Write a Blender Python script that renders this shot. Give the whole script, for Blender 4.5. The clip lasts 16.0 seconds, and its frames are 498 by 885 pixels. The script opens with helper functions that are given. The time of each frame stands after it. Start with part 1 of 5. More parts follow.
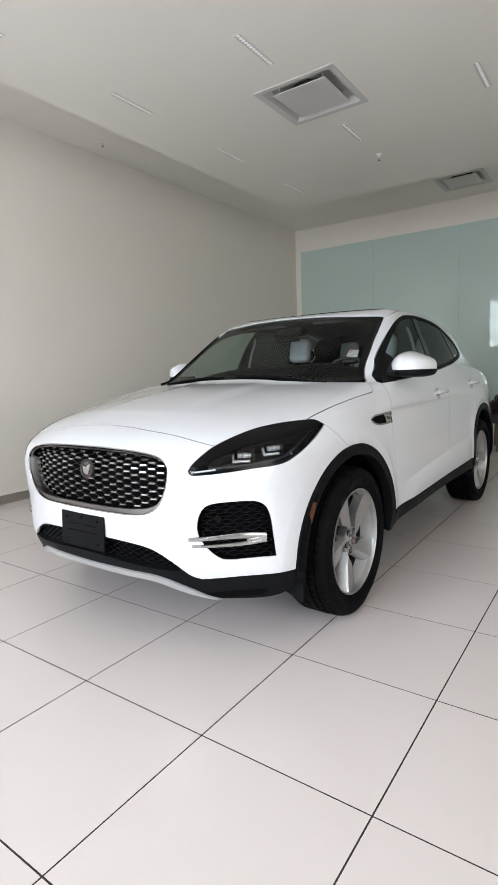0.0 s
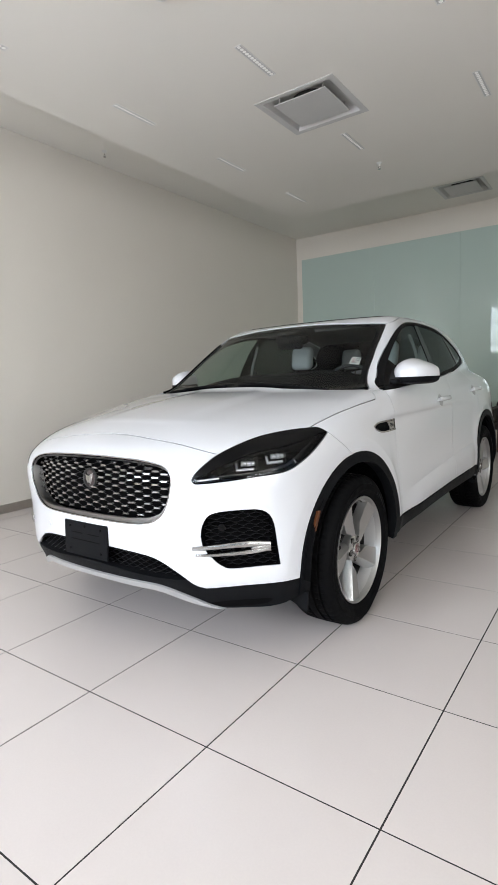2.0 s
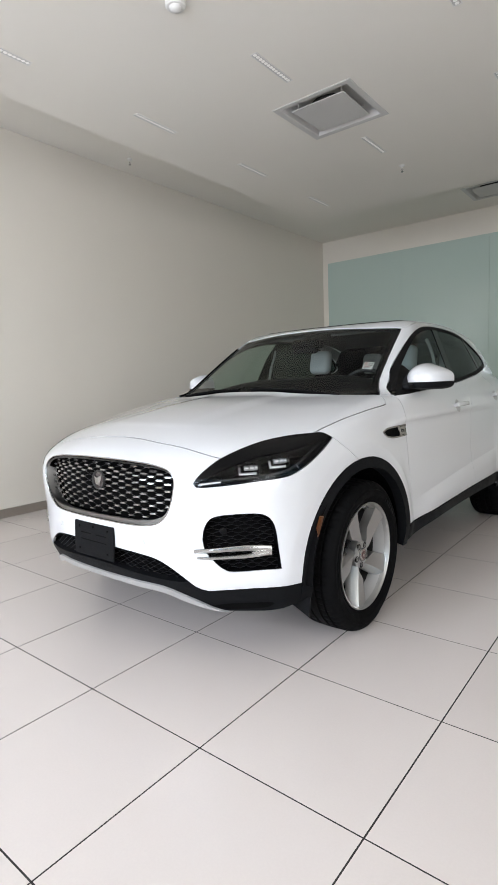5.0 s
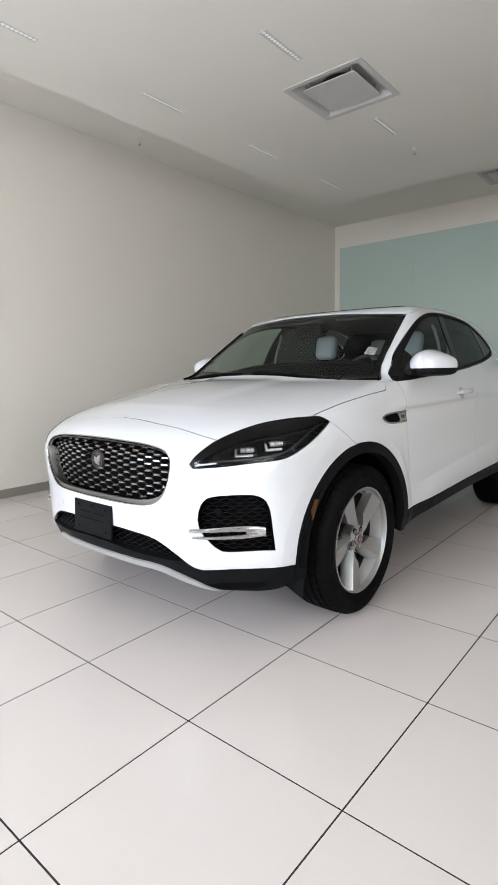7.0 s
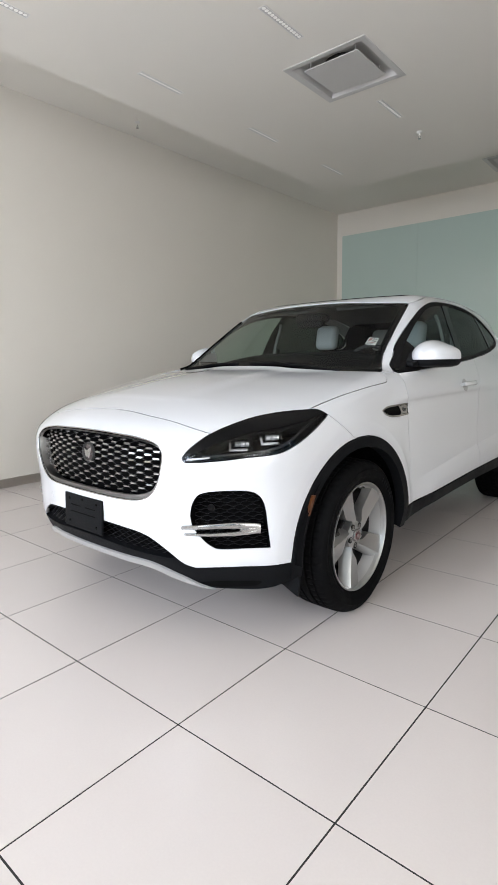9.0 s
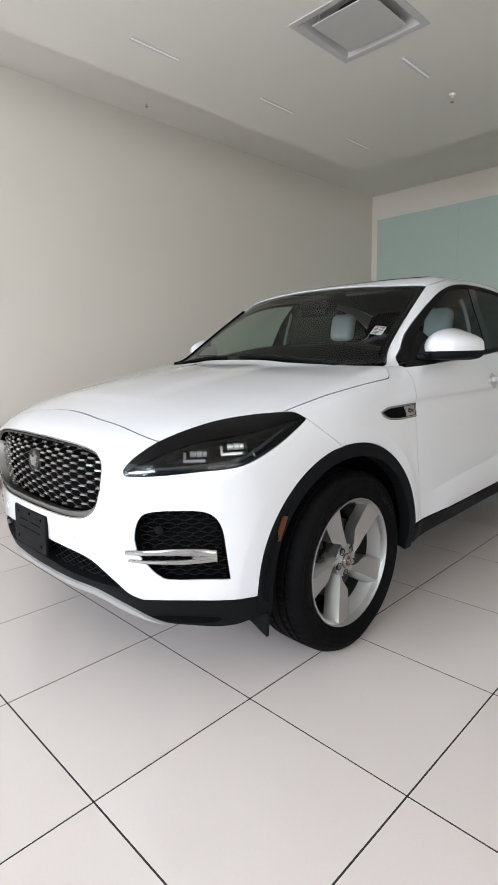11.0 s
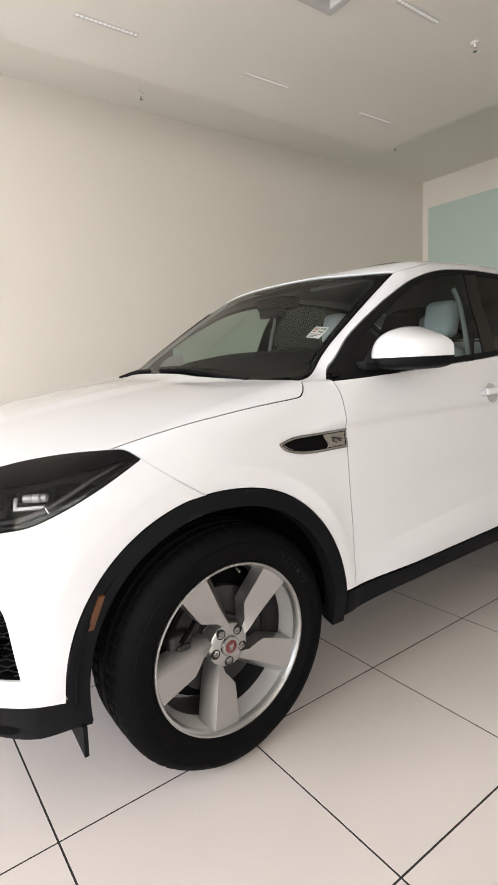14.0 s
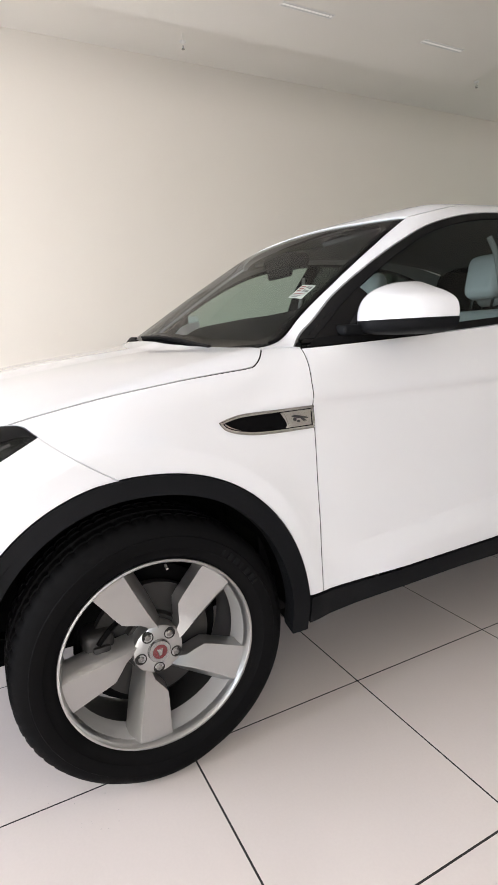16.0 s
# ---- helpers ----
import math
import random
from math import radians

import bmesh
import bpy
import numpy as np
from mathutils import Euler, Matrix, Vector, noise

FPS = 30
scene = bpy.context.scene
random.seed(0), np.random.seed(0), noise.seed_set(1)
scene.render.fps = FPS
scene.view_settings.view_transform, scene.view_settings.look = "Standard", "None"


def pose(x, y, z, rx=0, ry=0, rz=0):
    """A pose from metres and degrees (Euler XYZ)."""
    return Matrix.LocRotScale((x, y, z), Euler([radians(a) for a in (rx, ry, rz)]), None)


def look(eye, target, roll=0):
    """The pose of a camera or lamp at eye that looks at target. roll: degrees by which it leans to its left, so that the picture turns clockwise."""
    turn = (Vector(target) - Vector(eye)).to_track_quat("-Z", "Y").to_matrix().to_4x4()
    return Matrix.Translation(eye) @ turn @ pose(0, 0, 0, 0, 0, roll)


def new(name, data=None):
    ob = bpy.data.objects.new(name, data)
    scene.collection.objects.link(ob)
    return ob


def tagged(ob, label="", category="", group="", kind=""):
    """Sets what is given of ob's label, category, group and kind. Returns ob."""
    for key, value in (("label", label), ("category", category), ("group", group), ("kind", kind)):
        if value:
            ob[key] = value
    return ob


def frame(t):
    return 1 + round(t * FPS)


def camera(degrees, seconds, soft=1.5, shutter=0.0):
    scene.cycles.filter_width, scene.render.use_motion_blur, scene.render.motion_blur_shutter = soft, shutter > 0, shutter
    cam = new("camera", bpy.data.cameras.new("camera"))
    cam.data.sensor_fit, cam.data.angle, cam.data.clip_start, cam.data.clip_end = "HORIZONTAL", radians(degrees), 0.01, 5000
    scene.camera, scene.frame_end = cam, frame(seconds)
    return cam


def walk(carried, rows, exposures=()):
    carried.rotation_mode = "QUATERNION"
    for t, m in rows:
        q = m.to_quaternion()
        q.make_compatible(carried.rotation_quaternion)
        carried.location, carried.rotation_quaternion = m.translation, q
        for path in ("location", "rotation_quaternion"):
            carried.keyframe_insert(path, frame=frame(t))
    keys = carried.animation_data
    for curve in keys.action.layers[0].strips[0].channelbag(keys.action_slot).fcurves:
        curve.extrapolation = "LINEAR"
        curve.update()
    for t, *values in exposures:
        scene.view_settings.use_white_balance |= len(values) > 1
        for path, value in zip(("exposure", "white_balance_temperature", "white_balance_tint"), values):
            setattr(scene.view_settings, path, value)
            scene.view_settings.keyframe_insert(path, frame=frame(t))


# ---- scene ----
cam = camera(50.2, 16.0)

PATH = [
    (0, (1.113, -1.245, 1.217), (-0.024, 0.38, 0.955), -2.0),
    (0.5, (1.098, -1.254, 1.218), (-0.034, 0.375, 0.958), -1.9),
    (1, (1.094, -1.257, 1.219), (-0.036, 0.374, 0.967), -2.0),
    (1.5, (1.094, -1.254, 1.221), (-0.041, 0.374, 0.978), -2.1),
    (2, (1.104, -1.244, 1.221), (-0.039, 0.38, 0.986), -2.3),
    (2.5, (1.122, -1.237, 1.225), (-0.039, 0.376, 0.999), -2.5),
    (3, (1.138, -1.225, 1.224), (-0.043, 0.375, 1.008), -2.7),
    (3.5, (1.156, -1.216, 1.226), (-0.043, 0.371, 1.017), -2.7),
    (4, (1.175, -1.206, 1.226), (-0.04, 0.369, 1.019), -2.6),
    (6.5, (1.254, -1.171, 1.219), (-0.011, 0.358, 0.968), -1.3),
    (7, (1.266, -1.164, 1.21), (0.002, 0.362, 0.939), -1.1),
    (7.5, (1.236, -1.149, 1.212), (-0.009, 0.39, 0.926), -0.8),
    (8, (1.205, -1.138, 1.219), (-0.03, 0.408, 0.932), -0.6),
    (10.5, (1.292, -0.765, 1.208), (-0.067, 0.661, 0.861), -1.3),
    (11, (1.22, -0.589, 1.21), (-0.169, 0.811, 0.878), -1.2),
    (11.5, (1.194, -0.457, 1.21), (-0.227, 0.912, 0.879), -1.3),
    (12, (1.262, -0.268, 1.216), (-0.212, 1.046, 0.901), -1.6),
    (12.5, (1.332, -0.113, 1.218), (-0.172, 1.169, 0.913), -1.9),
    (13, (1.322, 0.044, 1.209), (-0.21, 1.295, 0.91), -2.2),
    (13.5, (1.284, 0.205, 1.224), (-0.273, 1.426, 0.93), -2.4),
    (14, (1.302, 0.337, 1.214), (-0.292, 1.505, 0.909), -2.7),
    (14.5, (1.366, 0.488, 1.221), (-0.264, 1.602, 0.902), -2.7),
    (15, (1.379, 0.612, 1.203), (-0.286, 1.664, 0.853), -2.8),
    (15.5, (1.331, 0.752, 1.182), (-0.391, 1.693, 0.798), -2.9),
    (16, (1.311, 0.813, 1.174), (-0.441, 1.696, 0.781), -3.0),
]
walk(cam, [(t, look(eye, target, roll)) for t, eye, target, roll in PATH],
     exposures=[(0, 0.0, 6500, 10), (8, 0.0, 6500, 10), (11, 0.03, 6520, 10), (12.5, 0.15, 6600, 11), (13.5, 0.34, 6900, 12), (14.5, 0.48, 7200, 13), (15.2, 0.53, 6950, 13), (16, 0.56, 6800, 14)])

# ---- world and light ----
world = bpy.data.worlds.new("world")
scene.world = world
world.use_nodes = True
wn = world.node_tree.nodes
sky = wn.new("ShaderNodeTexSky")
sky.sky_type, sky.sun_disc = 'NISHITA', False
sky.sun_elevation, sky.sun_rotation = radians(40), radians(200)
world.node_tree.links.new(sky.outputs[0], wn["Background"].inputs[0])
wn["Background"].inputs[1].default_value = 0.12


def area_lamp(name, at, target, wide, high, power, colour):
    lamp = bpy.data.lights.new(name, 'AREA')
    lamp.shape, lamp.size, lamp.size_y, lamp.energy, lamp.color = 'RECTANGLE', wide, high, power, colour
    ob = new(name, lamp)
    ob.matrix_world = look(at, target)
    return ob


area_lamp("window_daylight_front", (-1.15, -4.35, 2.25), (-1.15, 3, 2.0), 4.0, 2.4, 325, (0.910, 0.985, 1.135))
area_lamp("window_daylight_side", (4.97, -1.65, 1.80), (0, -.9, 1.45), 3.8, 2.6, 154, (1.0, 0.985, 0.985))


# ---- materials ----
def material(name, colour, rough=.5, metal=0., spread=.0, grain=0., scale=8., fine=60., relief=0., coat=0., spec=.5, emit=0., per_object=0.):
    """A surface with two scales of variation: broad clouds and fine grain in colour and roughness, and a fine relief."""
    mat = bpy.data.materials.new(name)
    mat.use_nodes = True
    nt = mat.node_tree
    b = nt.nodes["Principled BSDF"]
    b.inputs["Roughness"].default_value, b.inputs["Metallic"].default_value = rough, metal
    b.inputs["Base Color"].default_value = (*colour, 1)
    b.inputs["Coat Weight"].default_value, b.inputs["Coat Roughness"].default_value = coat, .02
    b.inputs["Specular IOR Level"].default_value = spec
    if emit:
        b.inputs["Emission Color"].default_value = (1, .97, .92, 1)
        b.inputs["Emission Strength"].default_value = emit
    if spread or grain or relief or per_object:
        tc = nt.nodes.new("ShaderNodeTexCoord")
        big, small = nt.nodes.new("ShaderNodeTexNoise"), nt.nodes.new("ShaderNodeTexNoise")
        big.inputs["Scale"].default_value, small.inputs["Scale"].default_value = scale, fine
        big.inputs["Detail"].default_value, small.inputs["Detail"].default_value = 4, 6
        geo = nt.nodes.new("ShaderNodeNewGeometry")
        for n in (big, small):
            nt.links.new(geo.outputs["Position"], n.inputs["Vector"])

        def add(a, b_, op='ADD'):
            m = nt.nodes.new("ShaderNodeMath")
            m.operation = op
            for i, v in enumerate((a, b_)):
                if isinstance(v, (int, float)):
                    m.inputs[i].default_value = v
                else:
                    nt.links.new(v, m.inputs[i])
            return m.outputs[0]
        v = add(add(add(big.outputs["Fac"], .5, 'SUBTRACT'), 2 * spread, 'MULTIPLY'), add(add(small.outputs["Fac"], .5, 'SUBTRACT'), 2 * grain, 'MULTIPLY'))
        if per_object:
            info = nt.nodes.new("ShaderNodeObjectInfo")
            v = add(v, add(add(info.outputs["Random"], .5, 'SUBTRACT'), per_object, 'MULTIPLY'))
        hsv = nt.nodes.new("ShaderNodeHueSaturation")
        hsv.inputs["Color"].default_value = (*colour, 1)
        nt.links.new(add(v, 1.0), hsv.inputs["Value"])
        nt.links.new(hsv.outputs[0], b.inputs["Base Color"])
        nt.links.new(add(add(v, 1.2, 'MULTIPLY'), rough), b.inputs["Roughness"])
        if relief:
            bp = nt.nodes.new("ShaderNodeBump")
            bp.inputs["Strength"].default_value, bp.inputs["Distance"].default_value = .6, relief
            nt.links.new(small.outputs["Fac"], bp.inputs["Height"])
            nt.links.new(bp.outputs[0], b.inputs["Normal"])
    return mat


def glass(name, tint, gloss=1.0, rough=.04):
    """Thin sheet glass: clear body of that tint, with the mirror gloss that Fresnel gives."""
    mat = bpy.data.materials.new(name)
    mat.use_nodes = True
    nt = mat.node_tree
    nt.nodes.remove(nt.nodes["Principled BSDF"])
    fr, tr, gl, mix = (nt.nodes.new(k) for k in ("ShaderNodeFresnel", "ShaderNodeBsdfTransparent", "ShaderNodeBsdfGlossy", "ShaderNodeMixShader"))
    fr.inputs["IOR"].default_value = 1.5
    tr.inputs["Color"].default_value = (*tint, 1)
    gl.inputs["Roughness"].default_value = rough
    gl.inputs["Color"].default_value = (gloss, gloss, gloss, 1)
    for a, b in ((fr.outputs[0], mix.inputs[0]), (tr.outputs[0], mix.inputs[1]), (gl.outputs[0], mix.inputs[2]), (mix.outputs[0], nt.nodes["Material Output"].inputs[0])):
        nt.links.new(a, b)
    return mat


PLASTER = material("wall_paint", (.775, .730, .650), .75, spread=.02, grain=.02, scale=1.3, fine=220, relief=.0004)
CEILING = material("ceiling_paint", (.80, .772, .708), .85, spread=.02, grain=.015, scale=.9, fine=260, relief=.0003)
TILE = material("floor_tile", (.69, .634, .600), .22, spread=.018, grain=.03, scale=2.2, fine=140, relief=.00012, per_object=.03)
GROUT = material("dark_grout", (.022, .02, .019), .9, grain=.15, fine=90)
STEEL = material("brushed_steel", (.52, .49, .45), .35, 1., grain=.06, fine=300)
BACK_GLASS = material("back_painted_glass", (.48, .585, .53), .012, spread=.01, scale=.6, spec=.6)
WHITE = material("white_paint", (.75, .74, .71), .45, spread=.015, grain=.015, fine=120)
VENT = material("vent_enamel", (.56, .55, .53), .4, spread=.02, grain=.02, fine=90)
# nearly no colour: the shade of deep, closed places is put into it
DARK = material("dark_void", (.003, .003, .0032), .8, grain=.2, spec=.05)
THROAT = material("vent_throat", (.05, .048, .045), .8, spread=.2, grain=.1, scale=20)
PAN = material("vent_pan", (.26, .255, .245), .6, spread=.05, grain=.03, scale=12)
POLISHED = material("lamp_reflector", (.86, .87, .88), .12, .6, spread=.02, coat=1.)
LED = material("led_cell", (.85, .84, .8), .3, emit=.16)
WOOD = material("dark_wood", (.10, .065, .045), .45, spread=.2, grain=.3, scale=6, fine=60)
LEATHER_BROWN = material("brown_leather", (.022, .015, .013), .5, spread=.15, grain=.2, scale=9, fine=220, relief=.001)
FRAME_WHITE = material("window_frame_paint", (.8, .79, .77), .4, grain=.02)
PAINT = material("white_car_paint", (.715, .728, .750), .3, spread=.004, scale=3, coat=1.)
CLADDING = material("black_cladding", (.0065, .007, .008), .5, spread=.08, grain=.2, scale=14, fine=700, relief=.0004, spec=.08)
GLOSS_BLACK = material("gloss_black", (.003, .003, .0034), .07, spec=.15)
RUBBER = material("tyre_rubber", (.0045, .0045, .0048), .66, spread=.2, grain=.25, scale=25, fine=400, relief=.0003, spec=.05)
ALLOY = material("silver_alloy", (.46, .46, .455), .33, .92, spread=.02, grain=.006, scale=14, fine=240, coat=.25)
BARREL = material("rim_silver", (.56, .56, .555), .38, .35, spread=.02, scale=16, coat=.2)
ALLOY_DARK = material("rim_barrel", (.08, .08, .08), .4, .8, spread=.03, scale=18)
VENT_METAL = material("side_vent_metal", (.54, .538, .53), .24, 1., spread=.02, scale=9)
CHROME = material("satin_chrome", (.42, .42, .415), .22, 1., spread=.015, scale=9)
GREY_CHROME = material("grey_chrome", (.27, .266, .26), .3, 1., spread=.02, scale=9)
IRON = material("brake_iron", (.035, .034, .033), .5, .6, spread=.2, grain=.1, scale=30, fine=250)
SEAT = material("pale_leather", (.42, .44, .43), .5, spread=.04, grain=.06, scale=10, fine=320, relief=.0008, spec=.3)
TRIM = material("dark_trim", (.0045, .0045, .0048), .6, spread=.1, grain=.15, scale=10, fine=200, spec=.12)
VISOR = material("visor_fabric", (.17, .172, .165), .9, grain=.06, fine=200, spec=.1)
MESH = material("vent_mesh_black", (.012, .012, .013), .3, spread=.05, spec=.45)
HEADLINER = material("headliner", (.13, .13, .122), .9, grain=.05, fine=300, spec=.1)
POST = material("post_fabric", (.25, .258, .25), .85, grain=.06, fine=260, spec=.1)
RED = material("emblem_red", (.13, .008, .012), .25, coat=1., grain=.1, fine=300)
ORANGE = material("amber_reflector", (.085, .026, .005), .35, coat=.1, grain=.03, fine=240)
PAPER = material("sticker_paper", (.8, .79, .76), .6, grain=.02)
INK = material("sticker_ink", (.16, .15, .15), .6, grain=.05)
INK_RED = material("sticker_red", (.34, .07, .08), .6, grain=.05)
LAMP_GLASS = glass("headlamp_lens", (.86, .87, .88), .5, .05)
CAR_GLASS = glass("car_glass", (.57, .70, .66), .5)
PRIVACY = glass("privacy_glass", (.14, .15, .145), .25)
SKID = material("skid_silver", (.50, .50, .50), .35, .45, spread=.02, grain=.01, coat=.3)
SCREEN_GLASS = glass("windscreen_glass", (.75, .83, .79), .54)
PANE = glass("window_pane", (.93, .96, .95))


# ---- builders ----
def mesh_ob(name, verts, faces, mat, parent=None, label="", smooth=False, mats=None):
    me = bpy.data.meshes.new(name)
    me.from_pydata([tuple(map(float, v)) for v in verts], [], [tuple(map(int, f)) for f in faces])
    for m in (mats or [mat]):
        me.materials.append(m)
    if smooth:
        me.polygons.foreach_set("use_smooth", [True] * len(me.polygons))
    ob = new(name, me)
    if parent:
        ob.parent = parent
    if label:
        ob["label"] = label
    return ob


def part(name, bm, mat, parent=None, label="", smooth=False):
    me = bpy.data.meshes.new(name)
    bmesh.ops.recalc_face_normals(bm, faces=bm.faces)
    bm.to_mesh(me)
    bm.free()
    me.materials.append(mat)
    if smooth:
        me.polygons.foreach_set("use_smooth", [True] * len(me.polygons))
        me.set_sharp_from_angle(angle=radians(38))
    ob = new(name, me)
    if parent:
        ob.parent = parent
    if label:
        ob["label"] = label
    return ob


def box_bm(lo, hi, bevel=0., segments=2):
    bm = bmesh.new()
    bmesh.ops.create_cube(bm, size=1, matrix=Matrix.LocRotScale([(a + b) / 2 for a, b in zip(lo, hi)], None, [b - a for a, b in zip(lo, hi)]))
    if bevel:
        bmesh.ops.bevel(bm, geom=bm.edges[:], offset=bevel, segments=segments, affect='EDGES', profile=.5)
    return bm


def box(name, lo, hi, mat, parent=None, bevel=0., label="", segments=2):
    ob = part(name, box_bm(lo, hi, bevel, segments), mat, parent, label, smooth=bevel > 0)
    for f in ob.data.polygons:
        if max(abs(c) for c in f.normal) > .9999:
            f.use_smooth = False
    return ob


def revolve(profile, n=64, axis='X'):
    """A ring of the (across, radius) profile about the x axis; closed if the profile's ends meet."""
    verts, faces, m = [], [], len(profile)
    for i in range(n):
        a = 2 * math.pi * i / n
        verts += [(x, r * math.sin(a), r * math.cos(a)) for x, r in profile]
    for i in range(n):
        for j in range(m - 1):
            a, b = i * m + j, ((i + 1) % n) * m + j
            faces.append((a, b, b + 1, a + 1))
    bm = bmesh.new()
    vs = [bm.verts.new(v) for v in verts]
    for f in faces:
        bm.faces.new([vs[k] for k in f])
    bmesh.ops.remove_doubles(bm, verts=bm.verts, dist=1e-5)
    return bm


def tube(points, radius, n=6, closed=False):
    """A bar of round section along points."""
    pts = [Vector(p) for p in points]
    bm, rings = bmesh.new(), []
    for i, p in enumerate(pts):
        a = pts[i - 1] if (i or closed) else p
        b = pts[(i + 1) % len(pts)] if (i < len(pts) - 1 or closed) else p
        d = (b - a).normalized()
        s = d.orthogonal().normalized() if abs(d.z) > .95 else d.cross(Vector((0, 0, 1))).normalized()
        u = s.cross(d)
        rings.append([bm.verts.new(p + radius * (math.cos(2 * math.pi * k / n) * s + math.sin(2 * math.pi * k / n) * u)) for k in range(n)])
    for i in range(len(rings) if closed else len(rings) - 1):
        a, b = rings[i], rings[(i + 1) % len(rings)]
        for k in range(n):
            bm.faces.new((a[k], a[(k + 1) % n], b[(k + 1) % n], b[k]))
    if not closed:
        bm.faces.new(rings[0])
        bm.faces.new(rings[-1][::-1])
    return bm


def disc_bm(profile, n=24):
    """A turned piece about z, of (radius, height) points."""
    bm = revolve([(h, r) for r, h in profile], n)
    bmesh.ops.transform(bm, verts=bm.verts, matrix=Matrix(((0, 1, 0, 0), (0, 0, 1, 0), (1, 0, 0, 0), (0, 0, 0, 1))))
    return bm


def structure(ob, label, category):
    return tagged(ob, label, category, kind="structure")


# ---- the showroom ----
P = .61                       # tile pitch
LEFT, BACK, FRONT, RIGHT = -3.88, 7.596, -3.66, 4.88
LOW, HIGH = 3.262, 3.725      # the lowered ceiling, and the ceiling round it

floor = structure(box("floor", (LEFT - .2, FRONT - .2, -.15), (RIGHT + .2, BACK + .2, -.0009), GROUT), "large beige porcelain floor tiles with dark joints", "floor")
structure(box("wall_left", (LEFT - .2, FRONT - .2, 0), (LEFT, BACK + .2, HIGH + .1), PLASTER), "plain warm off-white painted plaster wall", "wall")
structure(box("wall_back", (LEFT, BACK, 0), (RIGHT, BACK + .2, HIGH + .1), PLASTER), "off-white painted wall behind the pale green glass", "wall")


def pierced(name, lo, hi, hole, mat):
    """A slab with one square opening cut through it."""
    bm = bmesh.new()
    outer = [(lo[0], lo[1]), (hi[0], lo[1]), (hi[0], hi[1]), (lo[0], hi[1])]
    x, y, h = hole
    inner = [(x - h, y - h), (x + h, y - h), (x + h, y + h), (x - h, y + h)]
    rings = [[[bm.verts.new((*p, z)) for p in r] for r in (outer, inner)] for z in (lo[2], hi[2])]
    for k in range(4):
        n = (k + 1) % 4
        for ring in rings:
            bm.faces.new((ring[0][k], ring[0][n], ring[1][n], ring[1][k]))
        for e in (0, 1):
            bm.faces.new((rings[0][e][k], rings[0][e][n], rings[1][e][n], rings[1][e][k]))
    return part(name, bm, mat)


VENT_LOW, VENT_HIGH = (-.905, 2.63), (-.79, 6.82)
structure(pierced("ceiling_upper", (LEFT - .2, FRONT - .2, HIGH), (RIGHT + .2, BACK + .2, HIGH + .2), (*VENT_HIGH, .285), CEILING), "upper white ceiling along the walls", "ceiling")
structure(pierced("ceiling_lower", (-2.49, FRONT + .05, LOW), (RIGHT, 5.0, HIGH - .004), (*VENT_LOW, .285), CEILING), "lowered flat white plasterboard ceiling with recessed lamps", "ceiling")


def skirting(name, lo, hi):
    return structure(box(name, lo, hi, STEEL, bevel=.003), "brushed metal skirting strip at the wall's foot", "baseboard")


skirting("baseboard_left", (LEFT, FRONT, 0), (LEFT + .014, BACK - .014, .088))
skirting("baseboard_back", (LEFT, BACK - .014, 0), (RIGHT, BACK, .088))


def glazing(name, along, fixed, a, b, bays):
    """A wall of tall framed windows: sill wall, head and posts as frame, and a pane in each bay."""
    def span(u0, u1, z0, z1, d0, d1):
        return ((u0, fixed + d0, z0), (u1, fixed + d1, z1)) if along == 'x' else ((fixed + d0, u0, z0), (fixed + d1, u1, z1))
    lo, hi = span(a, b, 0, .12, -.15, .0)
    win = structure(box(name, lo, hi, FRAME_WHITE, bevel=.004), "tall white-framed showroom windows to the street", "window")
    lo, hi = span(a, b, 3.43, HIGH, -.15, .0)
    box("window_head", lo, hi, FRAME_WHITE, win)
    w = (b - a) / bays
    for i in range(bays + 1):
        lo, hi = span(max(a, a + i * w - .05), min(b, a + i * w + .05), .12, 3.43, -.12, .02)
        box("window_frame", lo, hi, FRAME_WHITE, win, bevel=.004)
    for i in range(bays):
        for z in (1.02, 2.10, 2.82):
            lo, hi = span(a + i * w + .05, a + (i + 1) * w - .05, z - .03, z + .03, -.10, .0)
            box("glazing_bar", lo, hi, FRAME_WHITE, win)
        lo, hi = span(a + i * w + .05, a + (i + 1) * w - .05, .12, 3.43, -.055, -.045)
        pane = box("pane", lo, hi, PANE, win)
        pane.visible_shadow = False
    return win


glazing("window_1", 'x', FRONT, -2.72, RIGHT, 6)
structure(box("wall_front", (LEFT, FRONT - .15, 0), (-2.72, FRONT, HIGH), PLASTER), "off-white pier beside the street windows", "wall")
glazing("window_2", 'y', RIGHT, -3.66, 2.44, 5)
structure(box("wall_right", (RIGHT, 2.44, 0), (RIGHT + .2, BACK, HIGH), PLASTER), "off-white painted wall beyond the side windows", "wall")

# back-painted glass on the back wall, in four sheets
for i in range(4):
    x0 = -3.772 + i * 1.385
    sheet = box("wall_glass", (x0 + .0006, BACK - .012, .46), (min(x0 + 1.3844, RIGHT), BACK - .001, 3.34), BACK_GLASS, bevel=.0008)
    tagged(sheet, "large pale green back-painted glass wall panel", "wall panel", group="glass wall panels")


